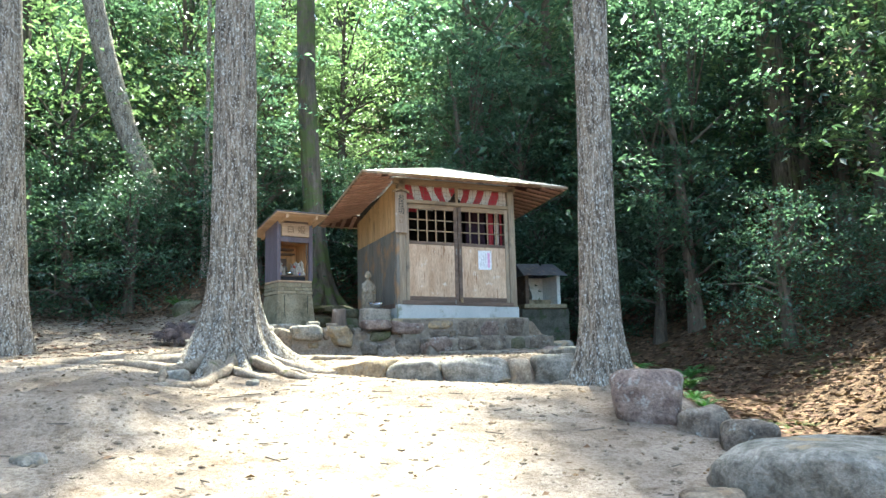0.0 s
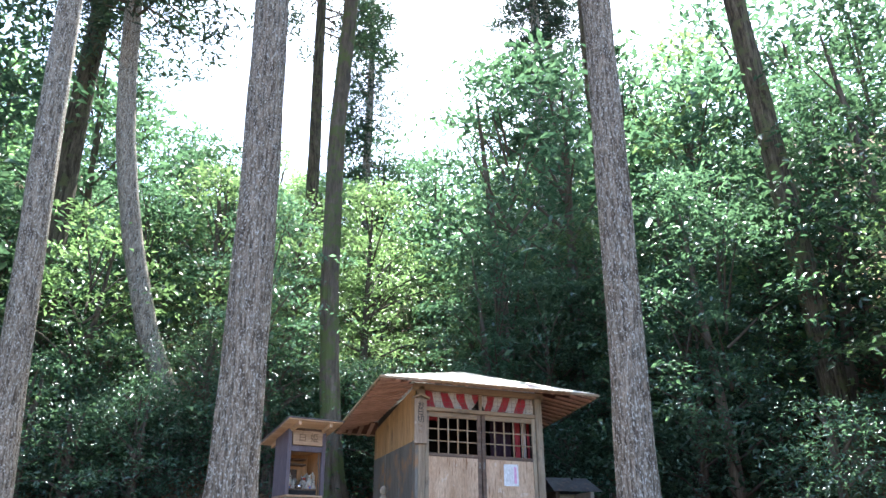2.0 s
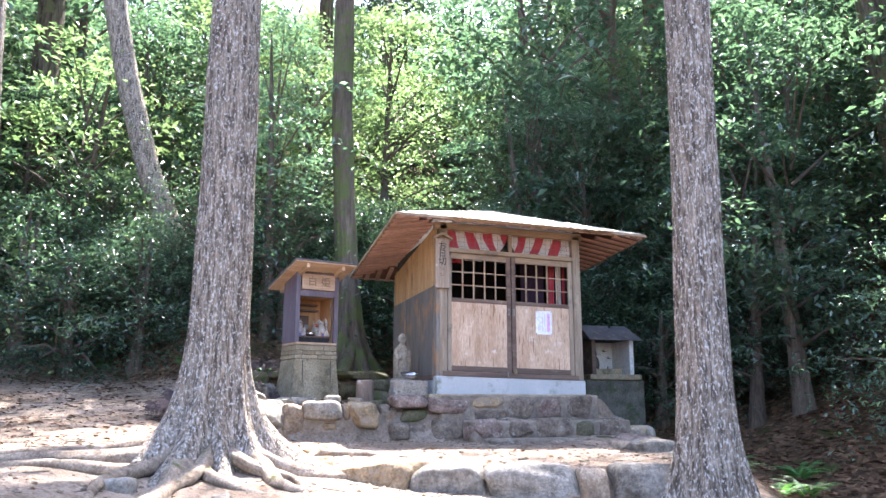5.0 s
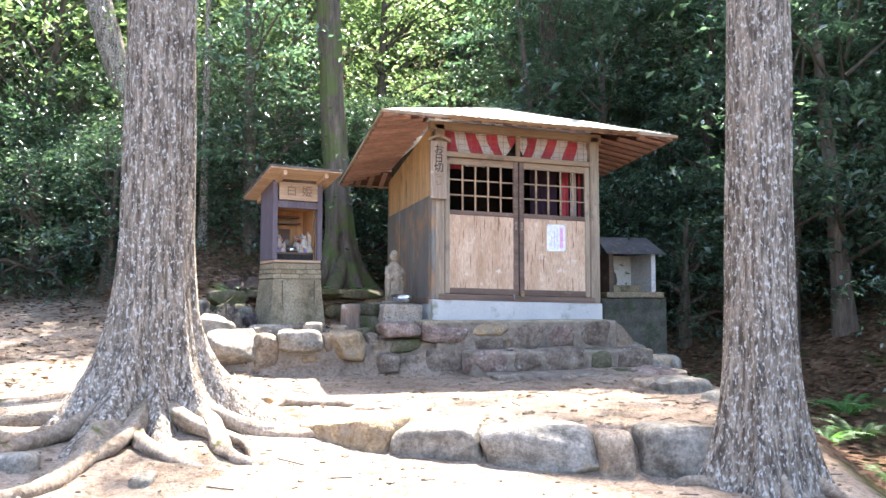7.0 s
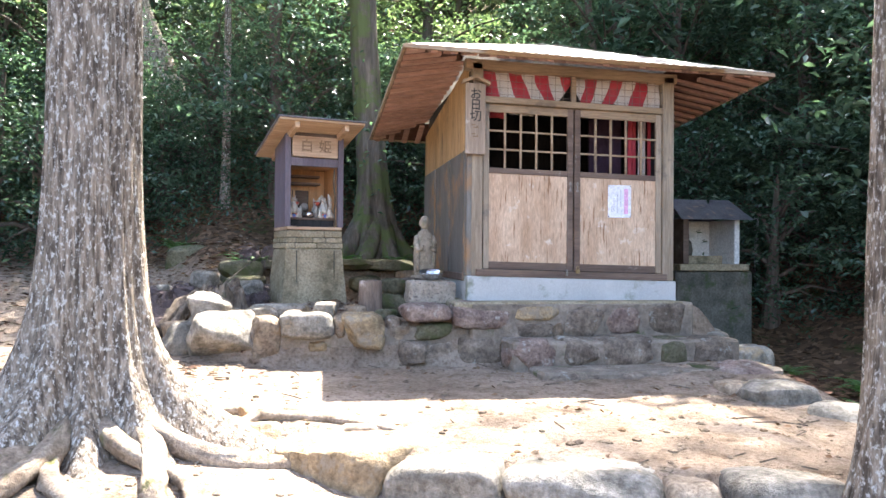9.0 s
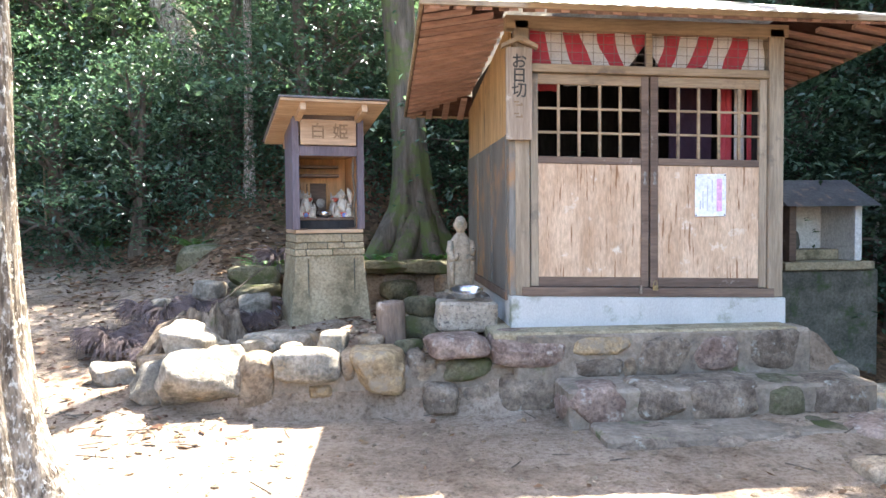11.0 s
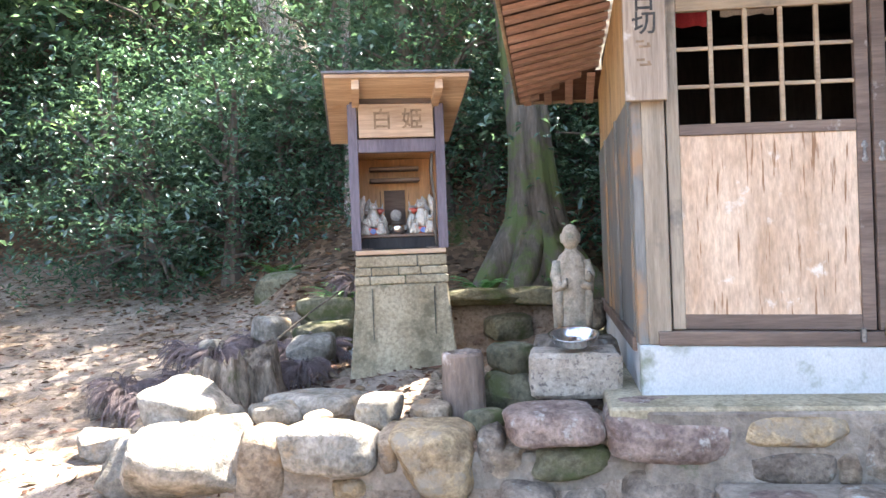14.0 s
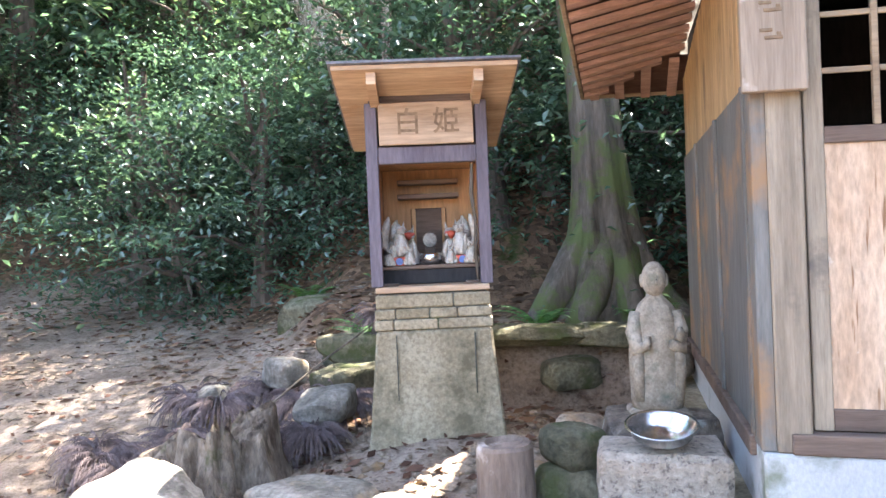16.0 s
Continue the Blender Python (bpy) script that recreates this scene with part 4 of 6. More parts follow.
def build_fox_figures():
    spots = [(-0.160, 0.235, 1.05, -1, 0.985), (-0.205, 0.34, 1.1, 1, 0.94), (-0.115, 0.36, 1.2, -1, 0.94), (-0.215, 0.17, 0.55, 1, 0.94), (-0.112, 0.19, 0.62, 1, 0.94),
             (0.160, 0.235, 1.05, 1, 0.985), (0.205, 0.34, 1.15, -1, 0.94), (0.115, 0.36, 1.25, 1, 0.94), (0.212, 0.17, 0.75, -1, 0.94), (0.108, 0.19, 0.62, -1, 0.94)]
    for x, y, s, fl, z in spots:
        ob = link_mesh("fox_figurine", fox_bm(s, fl), CERAMIC, smooth=True)
        ob.matrix_world = SHRINE_M @ pose(x, y, z, 0, 0, -20 * (1 if x > 0 else -1))
        tagged(ob, "small white glazed ceramic fox with gilt marks", "figurine", "fox figurines in the shrine")
    for x in (-0.115, 0.115):
        bib = link_mesh("cloth_bib", tube([(-0.03, 0, 0), (0, -0.022, -0.012), (0.03, 0, 0)], [0.008, 0.024, 0.008], 8), RED_PAINT, smooth=True)
        bib.matrix_world = SHRINE_M @ pose(x, 0.315, 1.105)
        tagged(bib, "red bib tied round a ceramic fox's neck", "bib", "bibs on the foxes")
    for x in (-0.165, 0.165):
        m = SHRINE_M @ pose(x, 0.235, 0.94)
        ob = thing("offering_stand", m, "small red lacquered stand with a blue medallion", "stand", "stands in the shrine")
        part("body", box(-0.062, 0.062, -0.05, 0.05, 0, 0.044, 0.004), RED_PAINT, ob)
        part("medallion", moved(lathe([(0.02, 0), (0.018, 0.004)], 14), pose(0, -0.0502, 0.022, 90)), BLUE_PAINT, ob, "blue medallion")
    bowl = link_mesh("offering_bowl", lathe([(0.03, 0), (0.055, 0.012), (0.065, 0.035), (0.06, 0.06), (0.055, 0.06), (0.058, 0.035), (0.02, 0.01)], 20), STEEL, smooth=True)
    bowl.matrix_world = SHRINE_M @ pose(0, 0.22, 0.94)
    tagged(bowl, "small shiny metal bowl on the shrine shelf", "bowl")
    mirror = thing("round_mirror", SHRINE_M @ pose(0, 0.40, 0.94), "small round dull metal mirror on a stand", "mirror")
    part("disc", moved(lathe([(0.04, 0), (0.042, 0.004), (0.038, 0.008)], 20), pose(0, 0, 0.13, 90)), IRON, mirror)
    part("stand", box(-0.03, 0.03, -0.015, 0.015, 0, 0.09, 0.004), WOOD_DARK, mirror)
    for x, y in ((-0.21, 0.10), (0.215, 0.115)):
        tray = link_mesh("offering_tray", box(-0.04, 0.04, -0.03, 0.03, 0, 0.012, 0.003), WOOD_DARK)
        tray.matrix_world = SHRINE_M @ pose(x, y, 0.84)
        tagged(tray, "flat dark wooden offering tray", "tray", "trays in the shrine")


build_fox_figures()


# ---- the roadside shrine beside the hall ----
def build_side_shrine():
    ob = thing("stone_shrine", (6.52, 12.2, 1.3), "small open white-walled shrine with a slate roof on dark concrete", "shrine")
    part("base", box(-0.48, 0.50, -0.05, 0.75, -0.8, 0.72, 0.02), CONCRETE_DARK, ob, "stained dark concrete base")
    part("ledge", box(-0.44, 0.44, -0.08, 0.72, 0.721, 0.80, 0.01), CONCRETE, ob)
    for x0, x1, mt in ((-0.36, -0.29, WOOD_DARK), (0.29, 0.36, PLASTER)):
        part("side_wall", box(x0, x1, 0.0, 0.62, 0.801, 1.33, 0.006), mt, ob)
    part("back_wall", box(-0.289, 0.289, 0.56, 0.62, 0.801, 1.33, 0.006), PLASTER, ob)
    part("shelf", box(-0.288, 0.288, 0.25, 0.559, 0.801, 0.90, 0.006), CONCRETE, ob)
    for sgn, y0, y1 in ((1, -0.14, 0.31), (1, 0.31, 0.76)):
        bm = bmesh.new()
        za, zb = (1.32, 1.58) if y0 < 0 else (1.58, 1.32)
        v = [bm.verts.new(p) for p in ((-0.46, y0, za), (0.46, y0, za), (0.40, y1, zb), (-0.40, y1, zb)) ] if y0 < 0 else [bm.verts.new(p) for p in ((-0.40, y0, za), (0.40, y0, za), (0.46, y1, zb), (-0.46, y1, zb))]
        bm.faces.new(v)
        bmesh.ops.solidify(bm, geom=bm.faces[:], thickness=-0.035)
        part("roof_slope", bm, DARK_ROOF, ob, "slate roof with peeling patches")
    fig = link_mesh("stone_figure", lathe([(0.07, 0), (0.085, 0.05), (0.07, 0.16), (0.04, 0.2), (0.045, 0.23), (0.04, 0.27), (0.015, 0.30)], 14), CONCRETE_DARK, smooth=True)
    fig.matrix_world = pose(6.40, 12.6, 2.2)
    tagged(fig, "small dark worn stone figure in the open shrine", "statue")


build_side_shrine()


# ---- stone statue, trough, basin, post ----
def build_statue():
    bm = lathe([(0.115, 0.0), (0.12, 0.03), (0.12, 0.1), (0.125, 0.22), (0.122, 0.32), (0.108, 0.40), (0.078, 0.45), (0.042, 0.48), (0.04, 0.50)], 32)
    for v in bm.verts:
        v.co.y *= 0.62
        v.co.x *= 1.0 + 0.05 * math.sin(v.co.z * 9)
        a = math.atan2(v.co.y, v.co.x)
        if v.co.z < 0.42:
            v.co *= 1 + 0.025 * math.sin(a * 9 + v.co.z * 6)
    head = bmesh.new()
    bmesh.ops.create_uvsphere(head, u_segments=20, v_segments=14, radius=1)
    moved(head, Matrix.Translation((0, -0.005, 0.555)) @ Matrix.Diagonal((0.058, 0.058, 0.076, 1)))
    merge(bm, head)
    for sx in (-1, 1):
        ear = bmesh.new()
        bmesh.ops.create_uvsphere(ear, u_segments=8, v_segments=6, radius=1)
        merge(bm, moved(ear, Matrix.Translation((sx * 0.057, 0, 0.55)) @ Matrix.Diagonal((0.01, 0.016, 0.03, 1))))
        merge(bm, tube([(sx * 0.085, -0.005, 0.41), (sx * 0.105, -0.03, 0.33), (sx * 0.095, -0.062, 0.26), (sx * 0.05, -0.088, 0.285)], [0.036, 0.04, 0.036, 0.022], 12))
        merge(bm, tube([(sx * 0.092, -0.05, 0.27), (sx * 0.095, -0.052, 0.16), (sx * 0.088, -0.045, 0.04)], [0.03, 0.028, 0.022], 10))
    merge(bm, tube([(0.0, -0.058, 0.56), (0.0, -0.068, 0.545), (0.0, -0.06, 0.535)], [0.004, 0.007, 0.005], 8))
    merge(bm, tube([(-0.075, -0.09, 0.27), (-0.055, -0.095, 0.295), (-0.05, -0.092, 0.32)], [0.016, 0.018, 0.012], 8))
    merge(bm, tube([(0.085, -0.08, 0.30), (0.095, -0.085, 0.33), (0.095, -0.08, 0.355)], [0.02, 0.024, 0.012], 8))
    ped = box(-0.135, 0.135, -0.10, 0.10, -0.07, 0.002, 0.012)
    merge(bm, ped)
    ob = link_mesh("stone_statue", bm, STATUE, smooth=True)
    ob.matrix_world = pose(2.945, 11.24, 1.985, 0, 0, 8) @ Matrix.Diagonal((0.84, 0.9, 0.92, 1))
    tagged(ob, "weathered stone statue of a robed monk beside the hall", "statue")
    base = link_mesh("statue_plinth", rock_bm(0.45, 0.4, 0.40, 77, 3, 4, 0.8), ROCK_DARK)
    base.matrix_world = pose(2.945, 11.26, 1.76)
    tagged(base, "low rough stone block under the statue", "stone block")


build_statue()


def build_trough():
    ob = link_mesh("stone_block", box(-0.215, 0.215, -0.13, 0.13, 0, 0.215, 0.02), GRANITE)
    bmod = bmesh.new()
    bmod.from_mesh(ob.data)
    bmesh.ops.subdivide_edges(bmod, edges=bmod.edges[:], cuts=5, use_grid_fill=True)
    for v in bmod.verts:
        v.co += Vector((noise.noise(v.co * 9), noise.noise(v.co * 9 + Vector((5, 0, 0))), noise.noise(v.co * 9 + Vector((0, 7, 0))))) * 0.013
    bmod.to_mesh(ob.data)
    bmod.free()
    ob.matrix_world = pose(2.935, 10.82, 1.735, 0, 0, 3)
    tagged(ob, "rough pitted granite block holding a basin", "stone block")
    prof = [(0.05, 0), (0.075, 0.004), (0.11, 0.03), (0.125, 0.066), (0.135, 0.07), (0.135, 0.073), (0.122, 0.069), (0.105, 0.034), (0.07, 0.009), (0.01, 0.007)]
    b = link_mesh("steel_basin", lathe(prof, 40), STEEL, smooth=True)
    b.matrix_world = pose(2.935, 10.775, 1.972, 11, 0, 0) @ Matrix.Scale(0.9, 4)
    tagged(b, "shiny stainless steel basin on the granite block", "basin")
    post = thing("concrete_post", (2.39, 10.82, 1.60), "short round weathered post with a cupped top", "post")
    bm = lathe([(0.112, -0.08), (0.110, 0.05), (0.105, 0.2), (0.103, 0.335), (0.095, 0.35), (0.072, 0.352), (0.066, 0.335), (0.01, 0.33)], 26)
    for v in bm.verts:
        v.co *= 1 + 0.03 * noise.noise(v.co * 9)
    part("shaft", bm, surface("peeled_log_wood", (0.11, 0.08, 0.062), (0.26, 0.195, 0.155), 9, (1, 1, 0.2), bump=0.9, fine=45, spot=(0.42, 0.36, 0.32), spot_scale=7, spot_at=0.64, vary=0, rough=0.9), post)


build_trough()


# ---- stones of the place ----
def stone(name, sx, sy, sz, x, y, z, seed, mat, label, rz=0.0, group="", tilt=(0, 0), category="stone"):
    ob = link_mesh(name, block_bm(sx, sy, sz, seed, 3.4 if sx > 0.9 else 4.8, 16 if sx > 0.9 else 9, 0.8 if sx > 0.9 else 1.2), mat, smooth=True)
    ob.matrix_world = pose(x, y, z, tilt[0], tilt[1], rz)
    return tagged(ob, label, category, group)


def wall_of_stones():
    """The low retaining wall and the steps: separate stones set in earth and old mortar."""
    wall = structure("wall_retaining", box(1.35, 3.3, 10.36, 10.9, 1.1, 1.57, 0.03), MORTAR, "earth core of the low dry-stone wall")
    k = 0

    def put(parent, x0, x1, y0, z0, z1, mat, seed, depth=0.34, turn=3.0):
        rnd = random.Random(seed)
        ob = link_mesh("stone", block_bm((x1 - x0) * 1.03, depth, (z1 - z0) * 1.05, seed), mat, parent, smooth=True)
        ob.matrix_world = pose((x0 + x1) / 2, y0 + depth / 2, (z0 + z1) / 2, rnd.uniform(-2, 2), rnd.uniform(-turn, turn), rnd.uniform(-4, 4))
        return ob

    for x0, x1, y0, z0, z1, mat in (
            (1.37, 1.64, 10.30, 1.26, 1.67, ROCK), (1.60, 2.05, 10.24, 1.46, 1.70, ROCK_PALE),
            (1.80, 2.03, 10.31, 1.38, 1.48, ROCK_OCHRE), (1.62, 1.82, 10.36, 1.26, 1.47, ROCK), (2.05, 2.15, 10.31, 1.48, 1.66, ROCK),
            (2.13, 2.50, 10.25, 1.38, 1.72, ROCK_OCHRE), (2.48, 2.62, 10.34, 1.45, 1.66, ROCK_DARK), (2.60, 3.04, 10.25, 1.61, 1.78, ROCK_RED),
            (2.57, 2.83, 10.22, 1.25, 1.46, ROCK_DARK), (2.72, 3.06, 10.31, 1.46, 1.61, ROCK_MOSS), (2.50, 2.74, 10.34, 1.44, 1.60, ROCK),
            (3.03, 3.56, 10.25, 1.53, 1.78, ROCK_RED), (3.05, 3.54, 10.27, 1.22, 1.535, ROCK_DARK), (2.83, 3.06, 10.30, 1.24, 1.45, ROCK_DARK),
            (2.06, 2.56, 10.37, 1.18, 1.40, ROCK)):
        k += 1
        put(wall, x0, x1, y0, z0, z1, mat, 100 + k)
    for dims, at, seed, turn in (((0.56, 0.46, 0.38), (1.13, 10.44, 1.53), 612, 30), ((0.46, 0.4, 0.26), (1.02, 10.62, 1.70), 613, 75), ((0.30, 0.3, 0.3), (0.82, 10.5, 1.46), 614, 10)):
        ob = link_mesh("stone", rock_bm(*dims, seed, 4, 12, 0.7), ROCK_PALE, wall, "pale angular boulder ending the wall", smooth=True)
        ob.matrix_world = pose(*at, 8, -6, turn)
    steps = structure("steps_stone", box(3.2, 5.25, 10.29, 10.545, 1.2, 1.775, 0.02), MORTAR, "mortared stone podium and steps before the hall")
    link_mesh("tread_core", box(3.46, 5.45, 9.875, 10.285, 1.1, 1.485, 0.02), MORTAR, steps)
    link_mesh("tread_core", box(3.58, 5.6, 9.485, 9.87, 1.0, 1.295, 0.02), MORTAR, steps)
    # upper face
    for x0, x1, z0, z1, mat in ((3.55, 4.02, 1.60, 1.77, ROCK_OCHRE), (3.55, 3.95, 1.45, 1.61, ROCK_DARK), (4.01, 4.42, 1.46, 1.77, ROCK_DARK), (4.41, 4.78, 1.47, 1.77, ROCK_RED),
                                (4.77, 5.20, 1.46, 1.77, ROCK_DARK), (3.94, 4.03, 1.46, 1.60, ROCK)):
        k += 1
        put(steps, x0, x1, 10.255, z0, z1, mat, 140 + k, 0.26, 1.5)
    # first step, with flat weathered tops
    for x0, x1, mat in ((3.43, 3.86, ROCK_RED), (3.85, 4.20, ROCK_DARK), (4.19, 4.74, ROCK_DARK), (4.73, 4.98, ROCK_MOSS), (4.97, 5.42, ROCK_DARK)):
        k += 1
        put(steps, x0, x1, 9.82, 1.24, 1.505, mat, 160 + k, 0.46, 1.5)
    # bottom step
    for x0, x1, mat in ((3.56, 4.12, ROCK_DARK), (4.11, 4.42, ROCK_DARK), (4.41, 4.86, ROCK_DARK), (4.85, 5.04, ROCK_MOSS)):
        k += 1
        put(steps, x0, x1, 9.43, 1.08, 1.305, mat, 180 + k, 0.44, 1.5)
    put(steps, 5.02, 5.56, 9.40, 0.98, 1.345, ROCK_RED, 205, 0.5)
    link_mesh("podium_top", box(3.06, 5.16, 10.30, 13.2, 1.70, 1.782, 0.012), CONCRETE, steps)
    # broken end of the podium, falling away to the gully
    for x0, x1, y0, z0, z1, mat in ((5.12, 5.36, 10.36, 1.45, 1.72, ROCK_OCHRE), (5.20, 5.48, 10.75, 1.35, 1.70, ROCK_DARK), (5.36, 5.62, 10.25, 1.25, 1.53, ROCK_PALE),
                                    (5.40, 5.80, 9.86, 1.15, 1.42, ROCK_PALE), (5.18, 5.55, 11.3, 1.3, 1.68, ROCK_DARK), (5.2, 5.6, 11.9, 1.3, 1.66, ROCK_DARK)):
        k += 1
        put(steps, x0, x1, y0, z0, z1, mat, 220 + k, 0.36, 8)


wall_of_stones()


def loose_stones():
    # foot of the face at each end, top height, stone
    kerb = [(1.20, 8.60, 1.60, 8.20, 1.25, ROCK_OCHRE), (1.62, 8.16, 2.10, 7.60, 1.24, ROCK_OCHRE), (2.18, 7.58, 2.68, 7.30, 1.24, ROCK_PALE), (2.72, 7.30, 3.32, 6.96, 1.25, ROCK_PALE),
            (3.33, 6.97, 3.55, 6.90, 1.22, ROCK), (3.57, 6.86, 4.06, 6.70, 1.23, ROCK_PALE)]
    for n, (xa, ya, xb, yb, top, mt) in enumerate(kerb):
        ln = math.hypot(xb - xa, yb - ya)
        ang = math.atan2(yb - ya, xb - xa)
        ob = link_mesh("kerb_stone", block_bm(ln * 1.12, 0.44, 0.40, 300 + n, 5.0, 13), mt, smooth=True)
        ob.matrix_world = pose((xa + xb) / 2 - 0.2 * math.sin(ang), (ya + yb) / 2 + 0.2 * math.cos(ang), top - 0.19, 0, 0, math.degrees(ang))
        tagged(ob, "rough field stone edging the trodden terrace", "stone", "terrace kerb stones")
    for n, (x, y, z, a, b, c, mt, lb) in enumerate((
            (5.02, 8.75, 1.22, 0.5, 0.42, 0.26, ROCK_PALE, "pale stone at the corner of the terrace"),
            (5.28, 8.45, 1.12, 0.55, 0.4, 0.24, ROCK_PALE, "pale stone at the corner of the terrace"),
            (4.85, 8.98, 1.2, 0.3, 0.25, 0.2, ROCK, "small brown stone by the steps"),
            (3.52, 4.88, 0.90, 0.54, 0.48, 0.44, ROCK_RED, "round purplish boulder by the cedar"),
            (3.66, 4.36, 0.72, 0.40, 0.36, 0.32, ROCK_DARK, "dark rounded stone at the gully edge"),
            (3.62, 3.92, 0.64, 0.38, 0.38, 0.40, ROCK_DARK, "dark rounded stone at the gully edge"),
            (3.42, 2.92, 0.50, 1.3, 1.1, 0.76, ROCK_PALE, "large pale grey boulder with mossy flecks at the gully edge"),
            (2.55, 3.0, 0.50, 0.34, 0.3, 0.2, ROCK, "brown stone half sunk in the path"),
            (5.0, 3.9, 0.35, 1.3, 0.8, 0.6, ROCK_DARK, "long dark stone in the gully"),
            (4.7, 5.1, 0.42, 0.4, 0.3, 0.25, ROCK, "small stone in the gully"), (5.0, 5.6, 0.48, 0.5, 0.4, 0.25, ROCK_MOSS, "mossy stone in the gully"),
            (4.9, 6.1, 0.55, 0.6, 0.3, 0.22, ROCK_MOSS, "mossy stone in the gully"),
            (0.42, 10.95, 1.44, 0.34, 0.3, 0.22, ROCK_PALE, "pale stone beside the stump"),
            (1.08, 10.62, 1.62, 0.42, 0.4, 0.26, ROCK_PALE, "pale angular stone on the low wall"),
            (0.75, 10.85, 1.5, 0.3, 0.26, 0.24, ROCK, "brown stone beside the stump"),
            (1.62, 10.92, 1.66, 0.55, 0.36, 0.16, ROCK_PALE, "flat grey stone before the shrine"),
            (1.45, 10.72, 1.68, 0.26, 0.2, 0.12, ROCK_PALE, "small grey stone on the low wall"),
            (1.98, 10.72, 1.69, 0.28, 0.22, 0.17, ROCK_PALE, "squared grey stone on the low wall"),
            (1.7, 10.62, 1.65, 0.16, 0.14, 0.1, ROCK, "pebble on the low wall"),
            (2.25, 10.66, 1.68, 0.2, 0.16, 0.14, ROCK, "dark stone beside the post"),
            (2.5, 10.62, 1.66, 0.22, 0.16, 0.12, ROCK_MOSS, "mossy stone beside the post"),
            (2.62, 11.0, 1.71, 0.30, 0.3, 0.24, ROCK_MOSS, "green mossy block beside the granite block"),
            (2.62, 11.02, 1.89, 0.23, 0.21, 0.17, ROCK_MOSS, "green mossy stone set on a block"),
            (2.62, 11.75, 1.74, 0.26, 0.22, 0.2, ROCK, "reddish stone behind the statue"),
            (2.72, 11.62, 1.71, 0.22, 0.18, 0.13, surface("ochre_stone", (0.38, 0.24, 0.10), (0.52, 0.36, 0.18), 6, bump=0.6, vary=0, rough=0.9), "ochre stone behind the statue"),
            (1.25, 11.95, 1.82, 0.42, 0.3, 0.2, ROCK_PALE, "pale stone beside the shrine base"),
            (0.75, 12.5, 1.9, 0.3, 0.24, 0.2, ROCK_PALE, "pale stone at the bank"), (0.35, 12.3, 1.78, 0.22, 0.2, 0.16, ROCK_PALE, "white stone at the bank"),
            (1.15, 12.6, 1.82, 0.55, 0.35, 0.26, ROCK_MOSS, "mossy stone at the foot of the bank"),
            (0.50, 13.8, 2.10, 0.8, 0.6, 0.42, ROCK_MOSS, "mossy boulder on the slope"), (0.9, 13.0, 1.85, 0.4, 0.3, 0.24, ROCK_MOSS, "mossy stone on the slope"),
            (2.22, 12.86, 2.07, 0.85, 0.36, 0.13, ROCK_MOSS, "flat mossy stone edging the bank"), (2.82, 12.88, 2.05, 0.62, 0.36, 0.16, ROCK_MOSS, "flat mossy stone edging the bank"),
            (1.62, 12.88, 2.06, 0.75, 0.34, 0.14, ROCK_MOSS, "flat mossy stone edging the bank"), (3.02, 12.8, 1.9, 0.4, 0.3, 0.3, ROCK, "brown stone in the bank behind"),
            (2.5, 12.8, 1.84, 0.36, 0.28, 0.2, ROCK_MOSS, "mossy stone under the bank's edge"), (1.1, 12.82, 2.0, 0.5, 0.3, 0.24, ROCK_MOSS, "flat mossy stone edging the bank"),
            (1.55, 8.62, 1.24, 0.3, 0.25, 0.12, ROCK, "flat stone in the terrace"), (0.05, 7.35, 1.1, 0.3, 0.2, 0.2, ROCK_PALE, "pale stone by the roots"),
            (-0.55, 7.6, 1.16, 0.34, 0.3, 0.22, ROCK_PALE, "pale stone by the roots"), (0.75, 7.15, 1.03, 0.18, 0.14, 0.12, ROCK_PALE, "small pale stone by the roots"),
            (-0.75, 4.75, 0.74, 0.2, 0.16, 0.13, ROCK_PALE, "small pale stone on the path"), (-0.9, 3.9, 0.62, 0.22, 0.16, 0.14, ROCK, "small brown stone on the path"))):
        stone("boulder" if a > 1 else "field_stone", a, b, c, x, y, z, 400 + n, mt, lb, (n * 47) % 180 if z < 2.0 or a < 0.45 else (n * 7) % 16 - 8)


loose_stones()


